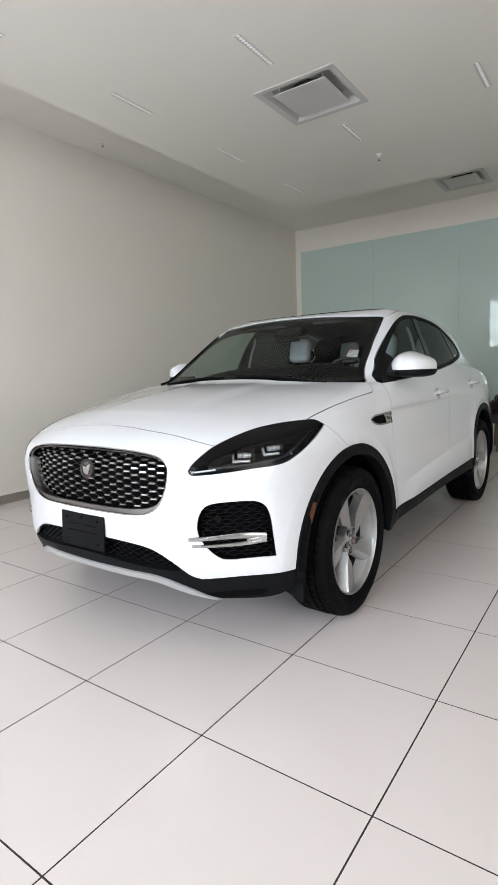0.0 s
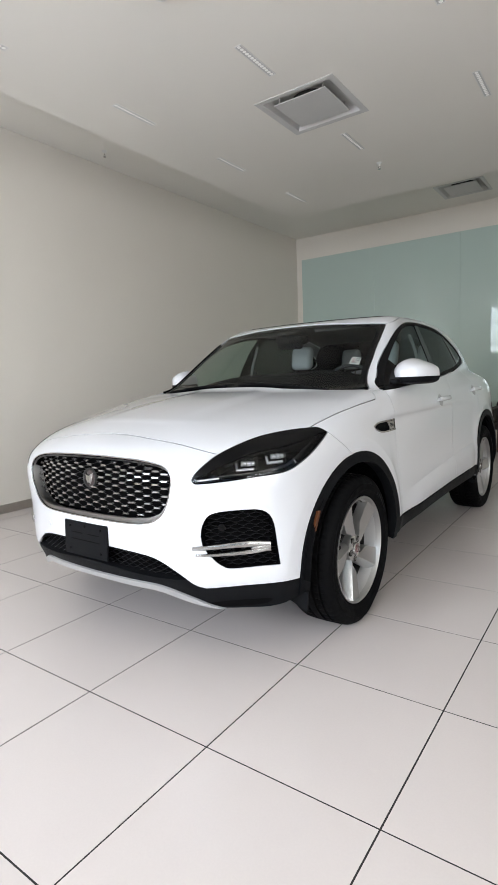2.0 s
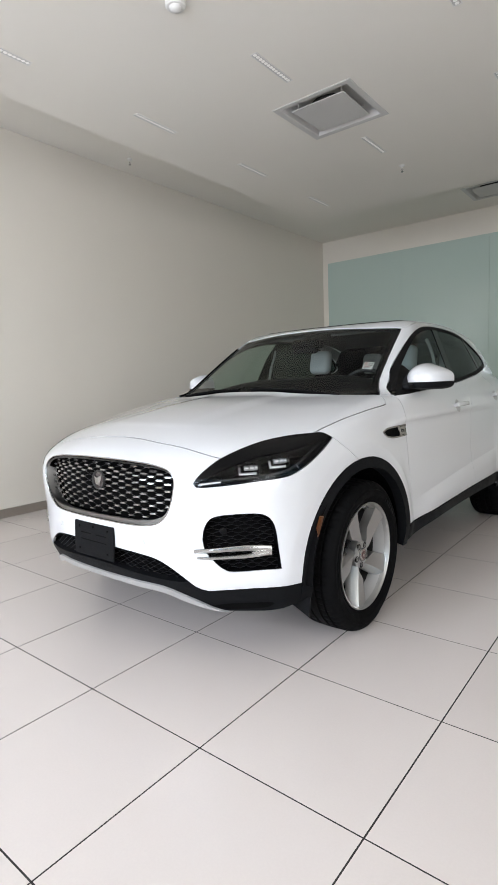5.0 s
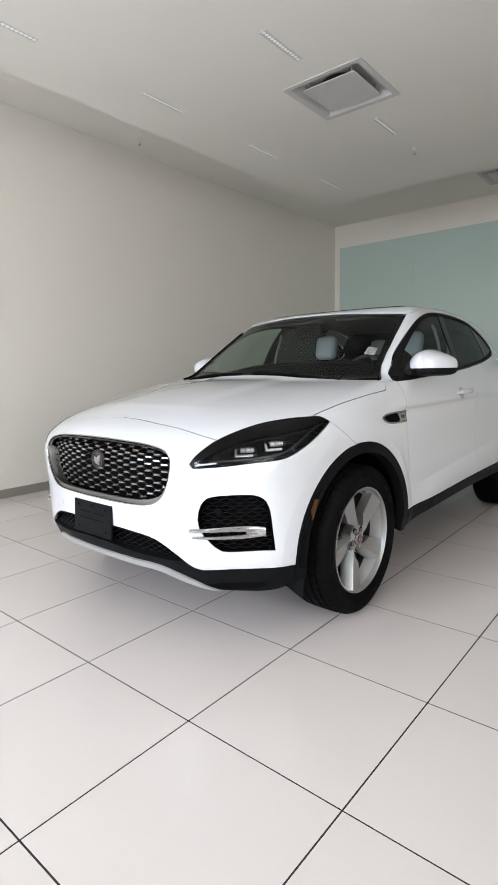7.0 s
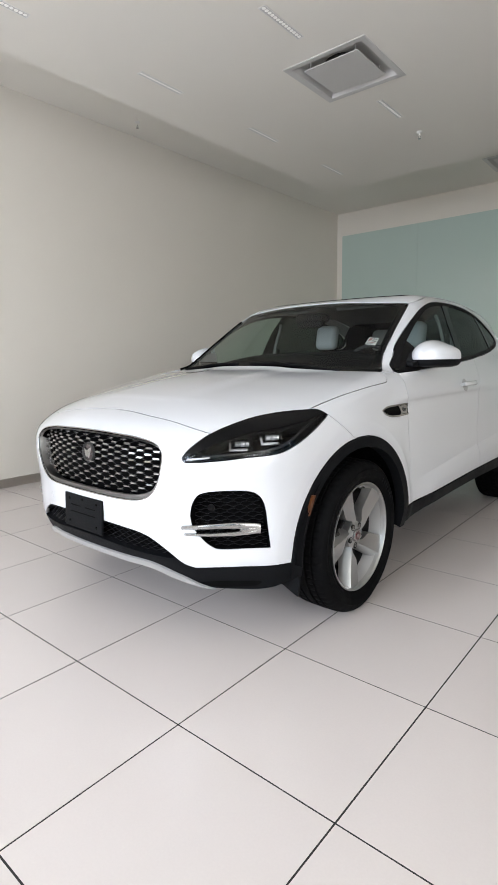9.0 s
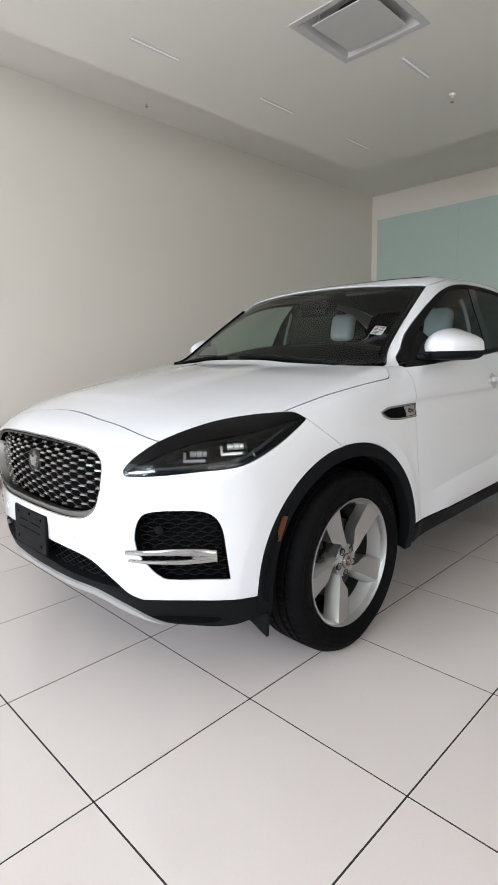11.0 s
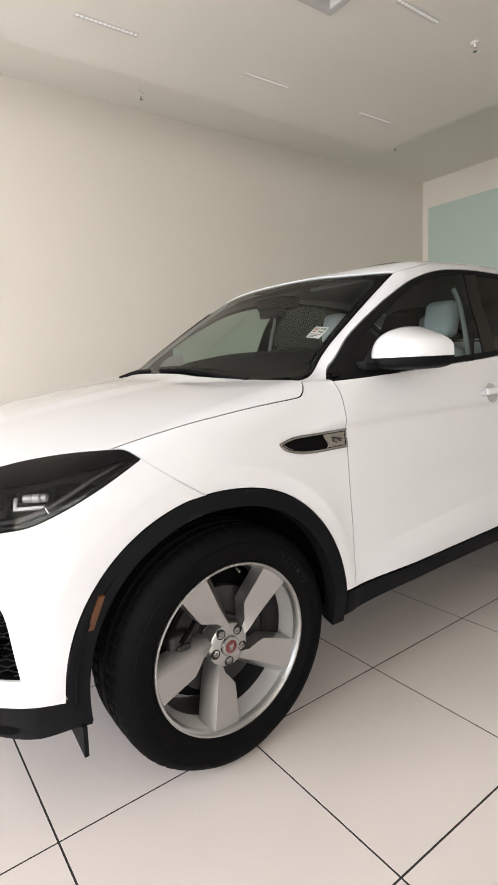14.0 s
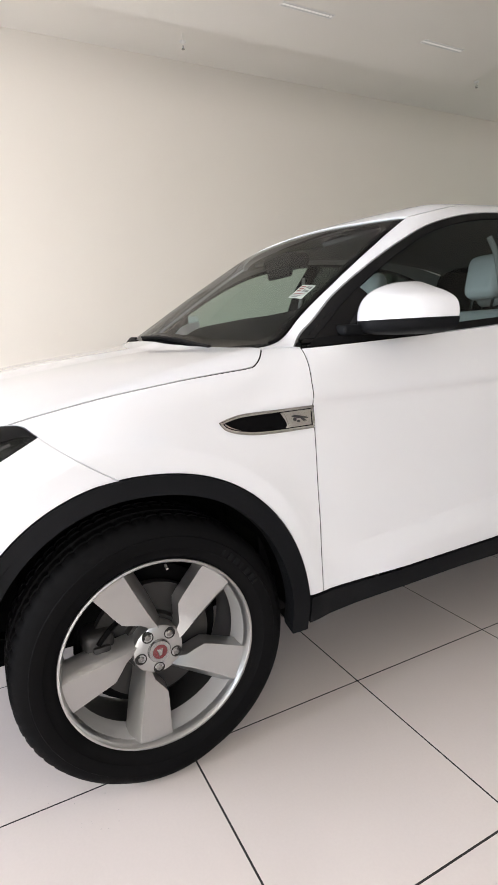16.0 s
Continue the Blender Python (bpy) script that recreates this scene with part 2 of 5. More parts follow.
# ---- ceiling fittings ----
def linear_lamp(x, y):
    lamp = new("ceiling_lamp")
    lamp.location = (x, y, LOW)
    for lo, hi in (((-.026, -.205, -.003), (-.021, .205, .002)), ((.021, -.205, -.003), (.026, .205, .002)), ((-.021, -.205, -.003), (.021, -.199, .002)), ((-.021, .199, -.003), (.021, .205, .002))):
        box("frame", lo, hi, WHITE, lamp)
    box("tray", (-.021, -.199, -.0012), (.021, .199, .001), VENT, lamp)
    for k in range(14):
        part("lamp_cell", disc_bm([(.001, -.0012), (.0125, -.0012), (.0115, -.0026), (.001, -.0030)], 10), LED, lamp).location = (0, -.1846 + k * .0284, 0)
    return tagged(lamp, "slim recessed linear ceiling lamp with small square cells", "ceiling lamp", group="linear ceiling lamps")


for x, ys in ((-2.02, (.61, 1.855, 3.095, 4.32)), (-.91, (1.866, 3.392)), (.205, (1.866, 3.122))):
    for y in ys:
        linear_lamp(x, y)


def air_diffuser(x, y, z):
    """A plaque diffuser: a flat flange, a cove that curves up into the ceiling, a neck coloured dark for the duct's
    shade, and a plate that hangs level with the flange.
    """
    v = new("air_diffuser")
    v.location = (x, y, z)
    flange = [(.322, .0), (.322, -.005), (.283, -.007), (.274, -.002)]
    cove = [(.274, -.002), (.266, .012), (.252, .028), (.232, .042), (.205, .052), (.172, .056)]
    for name, prof, mat in (("flange", flange, VENT), ("cove", cove, VENT)):
        bm = bmesh.new()
        rows = [[bm.verts.new((sx * r, sy * r, h)) for sx, sy in ((-1, -1), (1, -1), (1, 1), (-1, 1))] for r, h in prof]
        for p, q in zip(rows, rows[1:]):
            for k in range(4):
                bm.faces.new((p[k], p[(k + 1) % 4], q[(k + 1) % 4], q[k]))
        part(name, bm, mat, v, smooth=True)
    box("pan", (-.28, -.28, .060), (.28, .28, .064), VENT, v)
    # the duct's depth is a shallow neck and disc in a dark shade colour
    part("neck", revolve([(.030, .150), (.058, .152)], 32), THROAT, v).matrix_local = pose(0, 0, .0, 0, -90, 0)
    part("neck_end", disc_bm([(0, .057), (.150, .057), (.150, .059), (0, .059)], 32), THROAT, v)
    box("centre_plate", (-.214, -.214, -.008), (.214, .214, -.001), VENT, v, bevel=.003)
    for sx in (-1, 1):
        for sy in (-1, 1):
            part("hanger", tube([(sx * .18, sy * .18, -.002), (sx * .18, sy * .18, .058)], .006), VENT, v)
    return tagged(v, "square white ceiling air diffuser with a dropped plate", "air vent", group="air diffusers")


air_diffuser(*VENT_LOW, LOW)
air_diffuser(*VENT_HIGH, HIGH)


def sprinkler(x, y, z, drop=.0):
    s = new("sprinkler")
    s.location = (x, y, z)
    part("escutcheon", disc_bm([(.001, 0), (.036, 0), (.037, -.004), (.026, -.011), (.014, -.013), (.001, -.013)], 24), WHITE, s, smooth=True).location = (0, 0, -drop)
    part("stem", tube([(0, 0, -.002), (0, 0, -.030 - drop)], .0035 if drop else .008, 8), CEILING, s)
    for k in (-1, 1):
        part("arm", tube([(0, 0, -.028 - drop), (k * .014, 0, -.042 - drop), (0, 0, -.058 - drop)], .0035), CHROME, s)
    part("deflector", disc_bm([(.001, -.060 - drop), (.019, -.060 - drop), (.019, -.057 - drop), (.001, -.057 - drop)], 16), CHROME, s)
    s.scale = (.75, .75, 1)
    return tagged(s, "small chrome sprinkler head under the ceiling", "sprinkler", group="sprinklers")


for x, y, z, drop in ((-3.415, 2.765, HIGH, .075), (-.905, 4.0, LOW, 0), (-3.16, 6.03, HIGH, 0)):
    sprinkler(x, y, z, drop)
det = new("smoke_detector")
det.location = (-.951, 1.035, LOW)
part("base", revolve([(0, .001), (0, .055), (.018, .055), (.024, .048), (.024, .001)], 32), WHITE, det, smooth=True).matrix_local = pose(0, 0, 0, 0, 90, 0)
part("dome", revolve([(.024, .001), (.024, .036), (.036, .030), (.044, .016), (.046, .001)], 32), WHITE, det, smooth=True).matrix_local = pose(0, 0, 0, 0, 90, 0)
tagged(det, "small round white smoke detector on the ceiling", "smoke detector")


# ---- the chair by the back wall ----
def lounge_chair(x, y):
    c = new("lounge_chair")
    c.location = (x, y, 0)
    box("seat", (-.33, -.36, .40), (.33, .30, .52), LEATHER_BROWN, c, bevel=.04, segments=3)
    box("backrest", (-.39, .22, .41), (.39, .36, .77), LEATHER_BROWN, c, bevel=.05, segments=3)
    for k in (-1, 1):
        box("armrest", (k * .36 - .045, -.34, .40), (k * .36 + .045, .26, .70), LEATHER_BROWN, c, bevel=.035, segments=3)
        for lx, sy in ((.24, -.28), (.37, .30)):
            part("leg", tube([(k * (lx - .01), sy * .95, .42), (k * lx, sy, 0)], .017, 8), WOOD, c)
    return tagged(c, "dark brown leather lounge chair on wooden legs", "chair")


lounge_chair(-.01, 6.98)
# ---- the car's form: one smooth closed surface, from which every panel is cut ----
def curve(*knots):
    """A smooth curve through (x, y) knots that doesn't overshoot; flat beyond its ends."""
    xs = np.array([k[0] for k in knots], float)
    ys = np.array([k[1] for k in knots], float)
    h, d = np.diff(xs), np.diff(ys) / np.diff(xs)
    m = np.concatenate([[d[0]], np.where(d[1:] * d[:-1] > 0, 2 * d[1:] * d[:-1] / (d[1:] + d[:-1] + 1e-12), 0), [d[-1]]])

    def at(x):
        x = np.clip(np.asarray(x, float), xs[0], xs[-1])
        i = np.clip(np.searchsorted(xs, x) - 1, 0, len(h) - 1)
        t = (x - xs[i]) / h[i]
        return (ys[i] * (1 + 2 * t) * (1 - t) ** 2 + m[i] * h[i] * t * (1 - t) ** 2
                + ys[i + 1] * t * t * (3 - 2 * t) + m[i + 1] * h[i] * t * t * (t - 1))
    return at


def smax(a, b, k):
    return np.maximum(a, b) + np.maximum(k - np.abs(a - b), 0) ** 2 / (4 * k)


def bump(v, width):
    return np.exp(-(v / width) ** 2)


def step(v, a, b):
    t = np.clip((v - a) / (b - a), 0, 1)
    return t * t * (3 - 2 * t)


nose_plan = curve((-.2, -.874), (0, -.882), (.2, -.874), (.41, -.832), (.56, -.782), (.70, -.690), (.80, -.585), (.86, -.460), (.905, -.22), (.95, .25))
nose_lean = curve((.10, .16), (.30, .05), (.42, .005), (.60, 0), (.75, -.012), (.86, -.015), (.94, .03), (1.03, .18))
hood_centre = curve((-.95, .93), (-.75, .985), (-.5, 1.05), (-.2, 1.10), (.2, 1.145), (.5, 1.165), (1.0, 1.150), (1.7, 1.172), (2.2, 1.21), (2.7, 1.235), (3.2, 1.18), (3.6, 1.08))
hood_drop = curve((-.95, .13), (-.5, .12), (-.2, .09), (.2, .045), (.5, .02), (3.5, .03))
side_plan = curve((-.9, .92), (0, .95), (.5, .952), (1.5, .945), (2.4, .955), (3.0, .93), (3.6, .83))
side_tuck = curve((.15, .10), (.33, .02), (.45, 0), (.6, .005), (.75, .02), (.9, .035), (1.0, .05), (1.1, .075), (1.2, .11), (1.35, .18))
tail_lean = curve((.2, .20), (.45, .02), (.6, 0), (.85, .0), (1.0, .05), (1.15, .14), (1.35, .4))
roof_centre = curve((.7, 1.54), (1.1, 1.612), (1.4, 1.640), (1.8, 1.650), (2.2, 1.634), (2.6, 1.59), (3.0, 1.51), (3.5, 1.38))
cabin_taper = curve((1.0, 0), (2.0, .02), (2.6, .07), (3.3, .18))


def door_crease(y):
    """The height of the sharp fold low on the doors."""
    return .548 + .062 * (np.asarray(y, float) - .62)


def lower_body(x, y, z):
    x = np.abs(x)
    side = x - side_plan(y) + side_tuck(z)
    low = np.clip((door_crease(y) - z) / .085, 0, 1)
    side = side - .019 * (1 - (1 - low) ** 2) * step(y, .56, .86) * (1 - step(y, 2.0, 2.4)) * (.65 + .35 * step(z, .42, .50))
    side = side + .007 * bump(z - .72, .14) * step(y, .55, 1.0) * (1 - step(y, 1.9, 2.4))
    side = side - .02 * bump(z - 1.02, .12) * bump(y - 2.75, .5)
    flare = 0
    for cy in (0, 2.681):
        r = np.hypot((y - cy) * 1.05, z - .365)
        lip = np.where(r > .555, .013 * np.clip(1 - (r - .555) / .17, 0, 1) ** 2, .013 - .006 * np.clip((.555 - r) / .06, 0, 1))
        keep = 1 - step(y if cy == 0 else np.abs(y - cy), .38, .52)
        flare = flare + lip * keep + .007 * (1 - step(r, .505, .572)) * (1 - keep)
    front = nose_plan(x) + nose_lean(z) - y
    top = z - hood_centre(y) + hood_drop(y) * (x / .85) ** 2.2 - .009 * (1 - step(x, .20, .34)) * step(y, -.62, -.1)
    tail = y - 3.52 + tail_lean(z) + .22 * (x / .9) ** 4
    floor_cut = .22 - z
    f = smax(top, front * .8, .16)
    f = smax(f, side, .09) - flare
    f = smax(f, tail, .14)
    return smax(f, floor_cut, .04)


def cabin(x, y, z):
    x = np.abs(x)
    h = z - 1.14
    side = (x - (.870 - .32 * h - .28 * h * h - cabin_taper(y))) * .93
    q = z - 1.131
    screen = (.455 + 1.50 * q + .27 * q * q - .46 * (.5184 - x * x) - y) * .52
    top = z - roof_centre(y) + .014 * (x / .65) ** 2.4
    back = (y - 3.36 + 1.25 * (z - 1.15) + .25 * x * x) * .62
    f = smax(screen, top, .05)
    f = smax(f, side, .07)
    f = smax(f, back, .10)
    return smax(f, 1.0 - z, .02)


SPREAD = .024                 # by which each half stands off the middle line


def spread_out(x):
    return x + SPREAD * np.tanh(x / .12)


def draw_in(x):
    v = x - SPREAD * np.tanh(x / .12)
    for _ in range(4):
        v = x - SPREAD * np.tanh(v / .12)
    return v


def car_form(p):
    x, y, z = draw_in(p[..., 0]), p[..., 1], p[..., 2]
    return -smax(-lower_body(x, y, z), -cabin(x, y, z), .045)


def form_normal(p):
    e, g = 2e-3, []
    for axis in np.eye(3):
        g.append(car_form(p + e * axis) - car_form(p - e * axis))
    g = np.stack(g, -1)
    return g / np.linalg.norm(g, axis=-1, keepdims=True)


# each map gives, for two coordinates, a ray from outside towards the body
AXIS = .35
SLOPE = np.array([0, .85, .527])
INWARD = np.array([0, .527, -.85])


def side_map(uv):
    o = np.stack([np.full(len(uv), 1.3), uv[:, 0], uv[:, 1]], 1)
    return o, np.tile((-1., 0, 0), (len(uv), 1))


def top_map(uv):
    o = np.stack([spread_out(uv[:, 0]), uv[:, 1], np.full(len(uv), 2.)], 1)
    return o, np.tile((0., 0, -1.), (len(uv), 1))


def front_map(uv):
    d = np.stack([-np.sin(uv[:, 0]), np.cos(uv[:, 0]), np.zeros(len(uv))], 1)
    foot = np.stack([SPREAD * np.tanh(uv[:, 0] / .1), np.full(len(uv), AXIS), uv[:, 1]], 1)
    return foot - 1.6 * d, d


def screen_map(uv):
    o = np.stack([spread_out(uv[:, 0]), np.zeros(len(uv)), np.zeros(len(uv))], 1) + uv[:, 1:2] * SLOPE - 1.8 * INWARD
    return o, np.tile(INWARD, (len(uv), 1))


def uv_of(ray_map, p):
    p = np.asarray(p, float)
    if ray_map is side_map:
        return p[:, 1:3]
    if ray_map is top_map:
        return np.stack([draw_in(p[:, 0]), p[:, 1]], 1)
    if ray_map is front_map:
        u = np.arctan2(p[:, 0], AXIS - p[:, 1])
        for _ in range(6):
            u = np.arctan2(p[:, 0] - SPREAD * np.tanh(u / .1), AXIS - p[:, 1])
        return np.stack([u, p[:, 2]], 1)
    return np.stack([draw_in(p[:, 0]), p @ SLOPE], 1)


def march(o, d, reach=2.6, steps=110):
    """Where rays from o along d first meet the form."""
    hit = np.full(len(o), reach)
    open_ = np.ones(len(o), bool)
    for k in range(1, steps + 1):
        idx = np.nonzero(open_)[0]
        if not len(idx):
            break
        t = reach * k / steps
        inside = car_form(o[idx] + t * d[idx]) < 0
        hit[idx[inside]] = t
        open_[idx[inside]] = False
    lo, hi = np.maximum(hit - reach / steps, 0), hit.copy()
    for _ in range(20):
        mid = (lo + hi) / 2
        inside = car_form(o + mid[:, None] * d) < 0
        hi, lo = np.where(inside, mid, hi), np.where(inside, lo, mid)
    return o + hi[:, None] * d


def lay(ray_map, uv):
    uv = np.asarray(uv, float)
    return march(*ray_map(uv))


# ---- panels cut from the form ----
from mathutils.geometry import delaunay_2d_cdt


def bend(pts, gap=.012):
    """A smooth open line through pts, with a point about every gap."""
    p = np.array(pts, float)
    q = np.vstack([2 * p[0] - p[1], p, 2 * p[-1] - p[-2]])
    out = []
    for i in range(1, len(q) - 2):
        n = max(1, int(np.ceil(np.linalg.norm(q[i + 1] - q[i]) / gap)))
        t = np.arange(n)[:, None] / n
        a, b, c, d = q[i - 1], q[i], q[i + 1], q[i + 2]
        out.append(.5 * (2 * b + (c - a) * t + (2 * a - 5 * b + 4 * c - d) * t ** 2 + (3 * b - a - 3 * c + d) * t ** 3))
    return np.vstack(out + [p[-1:]])


def line(a, b, gap=.02):
    n = max(1, int(np.linalg.norm(np.subtract(b, a)) / gap))
    return np.linspace(a, b, n + 1)


def join(*runs):
    """One closed outline out of runs, without double points."""
    p = np.vstack(runs)
    keep = np.linalg.norm(p - np.roll(p, 1, 0), axis=1) > 1e-4
    return p[keep]


def both(run):
    """A half outline from the middle line out and back to it, closed with its mirror image."""
    run = np.asarray(run, float)
    return join(run, (run * (-1, 1))[::-1])


def area2(p):
    q = np.roll(p, -1, 0)
    return np.sum(p[:, 0] * q[:, 1] - q[:, 0] * p[:, 1])


def inset(p, d):
    """The closed outline p moved inwards by d."""
    if area2(p) < 0:
        p = p[::-1]
    a, b = p - np.roll(p, 1, 0), np.roll(p, -1, 0) - p
    na = np.stack([-a[:, 1], a[:, 0]], 1) / np.linalg.norm(a, axis=1, keepdims=True)
    nb = np.stack([-b[:, 1], b[:, 0]], 1) / np.linalg.norm(b, axis=1, keepdims=True)
    m = na + nb
    m = m / np.maximum(np.sum(m * m, 1, keepdims=True), .6) * 2
    return p + d * m


def within(pts, loop):
    x, y = pts[:, 0:1], pts[:, 1:2]
    a, b = loop, np.roll(loop, -1, 0)
    up = (a[:, 1] > y) != (b[:, 1] > y)
    cut = (b[:, 0] - a[:, 0]) * (y - a[:, 1]) / (b[:, 1] - a[:, 1] + 1e-12) + a[:, 0]
    return np.sum(up & (x < cut), 1) % 2 == 1


def far_from(pts, loop, d):
    ok = np.ones(len(pts), bool)
    for i in range(0, len(pts), 2000):
        ok[i:i + 2000] = np.min(np.sum((pts[i:i + 2000, None] - loop[None]) ** 2, 2), 1) > d * d
    return ok


WIDE = np.array([1.15, 1.])    # metres to one unit of the front map


def panel(name, ray_map, outline, mat, parent, holes=(), grid=.024, lift=0., lip=.014, gap=.0018, label="", sides=(1,), hole_lip=None, ghost=False, folds=()):
    """A sheet of the car's skin inside the outline, without its holes, with edges turned inwards; for each of sides (1 left, -1 right)."""
    k = WIDE if ray_map is front_map else np.ones(2)
    outer = inset(join(np.asarray(outline, float)) * k, gap)
    inner = [inset(join(np.asarray(h, float)) * k, -gap) for h in holes]
    lo, hi = outer.min(0), outer.max(0)
    gx, gy = np.meshgrid(np.arange(lo[0], hi[0], grid), np.arange(lo[1], hi[1], grid * .87))
    gx = gx + (np.arange(gx.shape[0]) % 2)[:, None] * grid / 2
    pts = np.stack([gx.ravel(), gy.ravel()], 1)
    pts = pts[within(pts, outer)]
    pts = pts[far_from(pts, outer, grid * .5)]
    for h in inner:
        pts = pts[~within(pts, h)]
        pts = pts[far_from(pts, h, grid * .5)]
    for run in folds:
        pts = pts[far_from(pts, run, grid * .45)]
        near = run[within(run, outer)]
        pts = np.vstack([pts, near[far_from(near, outer, .006)]])
    loops, verts, edges = [outer, *inner], [], []
    for lp in loops:
        n0 = len(verts)
        verts += [tuple(v) for v in lp]
        edges += [(n0 + i, n0 + (i + 1) % len(lp)) for i in range(len(lp))]
    verts += [tuple(v) for v in pts]
    v2, e2, f2, *_ = delaunay_2d_cdt([Vector(v) for v in verts], edges, [], 0, 1e-7)
    v2 = np.array([tuple(v) for v in v2])
    tri = np.array([f for f in f2 if len(f) == 3])
    mid = v2[tri].mean(1)
    ok = within(mid, outer)
    for h in inner:
        ok &= ~within(mid, h)
    tri = tri[ok]
    skin = lay(ray_map, v2 / k)
    nrm = form_normal(skin)
    skin = skin + lift * nrm
    a, b, c = skin[tri[:, 0]], skin[tri[:, 1]], skin[tri[:, 2]]
    flip = np.sum(np.cross(b - a, c - a) * nrm[tri[:, 0]], 1) < 0
    tri[flip] = tri[flip][:, ::-1]
    faces = [tuple(f) for f in tri]
    count, extra_v, extra_n = len(skin), [], []
    edge_seen = {}
    for f in tri:
        for i in range(3):
            edge_seen[(f[i], f[(i + 1) % 3])] = True
    top_of, low_of = {}, {}
    if lip:
        for (i, j) in edge_seen:
            if (j, i) in edge_seen:
                continue
            for q in (i, j):
                if q not in top_of:
                    top_of[q] = count + len(extra_v)
                    extra_v.append(skin[q])
                    deep = lip
                    if hole_lip and inner and not far_from(v2[q][None], np.vstack(inner), .003)[0]:
                        deep = hole_lip
                    low_of[q] = count + len(extra_v)
                    extra_v.append(skin[q] - deep * nrm[q])
            faces.append((top_of[j], top_of[i], low_of[i], low_of[j]))
    made = []
    for side in sides:
        flipx = np.array([side, 1, 1])
        vs = np.vstack([skin] + ([np.array(extra_v)] if extra_v else [])) * flipx
        ob = mesh_ob(name, vs, faces if side == 1 else [f[::-1] for f in faces], mat, parent, label)
        me = ob.data
        me.polygons.foreach_set("use_smooth", [True] * len(me.polygons))
        me.validate()
        me.update()
        flat = np.zeros((len(me.loops), 3))
        for poly in me.polygons:
            for li in poly.loop_indices:
                vi = me.loops[li].vertex_index
                flat[li] = nrm[vi] * flipx if vi < count else poly.normal
        me.normals_split_custom_set([tuple(n) for n in flat])
        if ghost:
            ob.visible_shadow = False
        made.append(ob)
    return made


def on_form(ray_map, uv, lift=0.):
    p = lay(ray_map, uv)
    return p + lift * form_normal(p)


def bar_on_form(name, ray_map, uv, radius, mat, parent, lift=0., sides=(1,), n=6, label=""):
    p = on_form(ray_map, uv, lift)
    return [part(name, tube([tuple(q * (s, 1, 1)) for q in p], radius, n), mat, parent, label, smooth=True) for s in sides]


LR = (1, -1)
car = tagged(new("car"), "glossy white compact SUV with black cladding and alloy wheels", "car")
car.matrix_world = pose(-.878, 1.149, 0, 0, 0, -1.03)

# seams, as runs in the maps
head_up = bend([(.455, .828), (.471, .856), (.500, .888), (.538, .919), (.605, .951), (.69, .976), (.80, .991), (.915, .997), (.962, .994), (1.001, .971)])
head_low = bend([(1.001, .971), (.909, .908), (.837, .865), (.784, .841), (.737, .834), (.663, .829), (.570, .818), (.491, .811), (.463, .812), (.455, .828)])
hood_front = bend([(0, .990), (.10, .986), (.21, .977), (.375, .957), (.538, .919)])
bumper_seam = bend([(1.001, .971), (1.082, .909), (1.165, .848)])


def arch(cy, a, h, t0, t1, n=40, power=2.25):
    """A run along a wheel arch, from the angle t0 to t1 (degrees from the rear level)."""
    t = np.radians(np.linspace(t0, t1, n))
    c, s = np.cos(t), np.sin(t)
    if cy == 0:
        power = np.where(c < 0, 2.0, power)      # the front arch falls away rounder ahead of the wheel
    return np.stack([cy + a * np.sign(c) * np.abs(c) ** (2 / power), .365 + h * np.sign(s) * np.abs(s) ** (2 / power)], 1)


ARCH_F, ARCH_R = (0, .458, .487), (2.681, .475, .512)
arch_f_uv = arch(*ARCH_F, 180, 0)
arch_front_run = arch(*ARCH_F, 100, 180)                 # from the bumper seam forward and down
arch_in_front_map = uv_of(front_map, lay(side_map, arch_front_run))
i0 = int(np.argmin(np.linalg.norm(arch_in_front_map - (1.165, .848), axis=1)))
arch_in_front_map = arch_in_front_map[i0 + 1:]

# the fold round the wheel arch
ring_t = np.radians(np.arange(0, 190, 1.6))
arch_fold = np.vstack([np.stack([r / 1.05 * np.cos(ring_t), .365 + r * np.sin(ring_t)], 1) for r in (.549, .555, .561)])
arch_fold_front = uv_of(front_map, lay(side_map, arch_fold[arch_fold[:, 0] < -.05])) * (1.15, 1)
arch_fold_front = np.vstack([arch_fold_front, arch_fold_front * (-1, 1)])

# front bumper
low_white = bend([(arch_in_front_map[-1][0], .362), (.725, .368), (.63, .371), (.53, .365), (.483, .360)])
intake_top = bend([(.483, .360), (.444, .376), (.396, .420), (.331, .466), (.276, .489), (.192, .502), (.09, .507), (0, .508)])
grille_rim = bend([(0, .909), (.09, .908), (.23, .901), (.32, .887), (.362, .870), (.382, .842), (.383, .80), (.370, .737), (.347, .683), (.312, .647), (.26, .630), (.15, .626), (0, .626)])
fog_rim = bend([(.476, .587), (.483, .631), (.504, .674), (.542, .691), (.621, .696), (.670, .691), (.697, .674), (.713, .645), (.722, .604), (.729, .529), (.737, .449)])
fog_rim = np.vstack([fog_rim, bend([(.737, .449), (.668, .453), (.574, .451), (.547, .460), (.520, .486), (.485, .539), (.476, .587)])])
# the headlamp's inner tip lies below the seam's end: follow the lamp's upper edge down to it
j = int(np.argmin(np.linalg.norm(head_up - (.538, .919), axis=1)))
half = np.vstack([hood_front, head_up[:j][::-1], head_low[::-1][1:], bumper_seam[1:], arch_in_front_map, low_white, intake_top[1:]])
fog_r = (fog_rim * (-1, 1))[::-1]
panel("front_bumper", front_map, both(half), PAINT, car, holes=[both(grille_rim), join(fog_rim), join(fog_r)], grid=.02, hole_lip=.006, folds=[arch_fold_front])

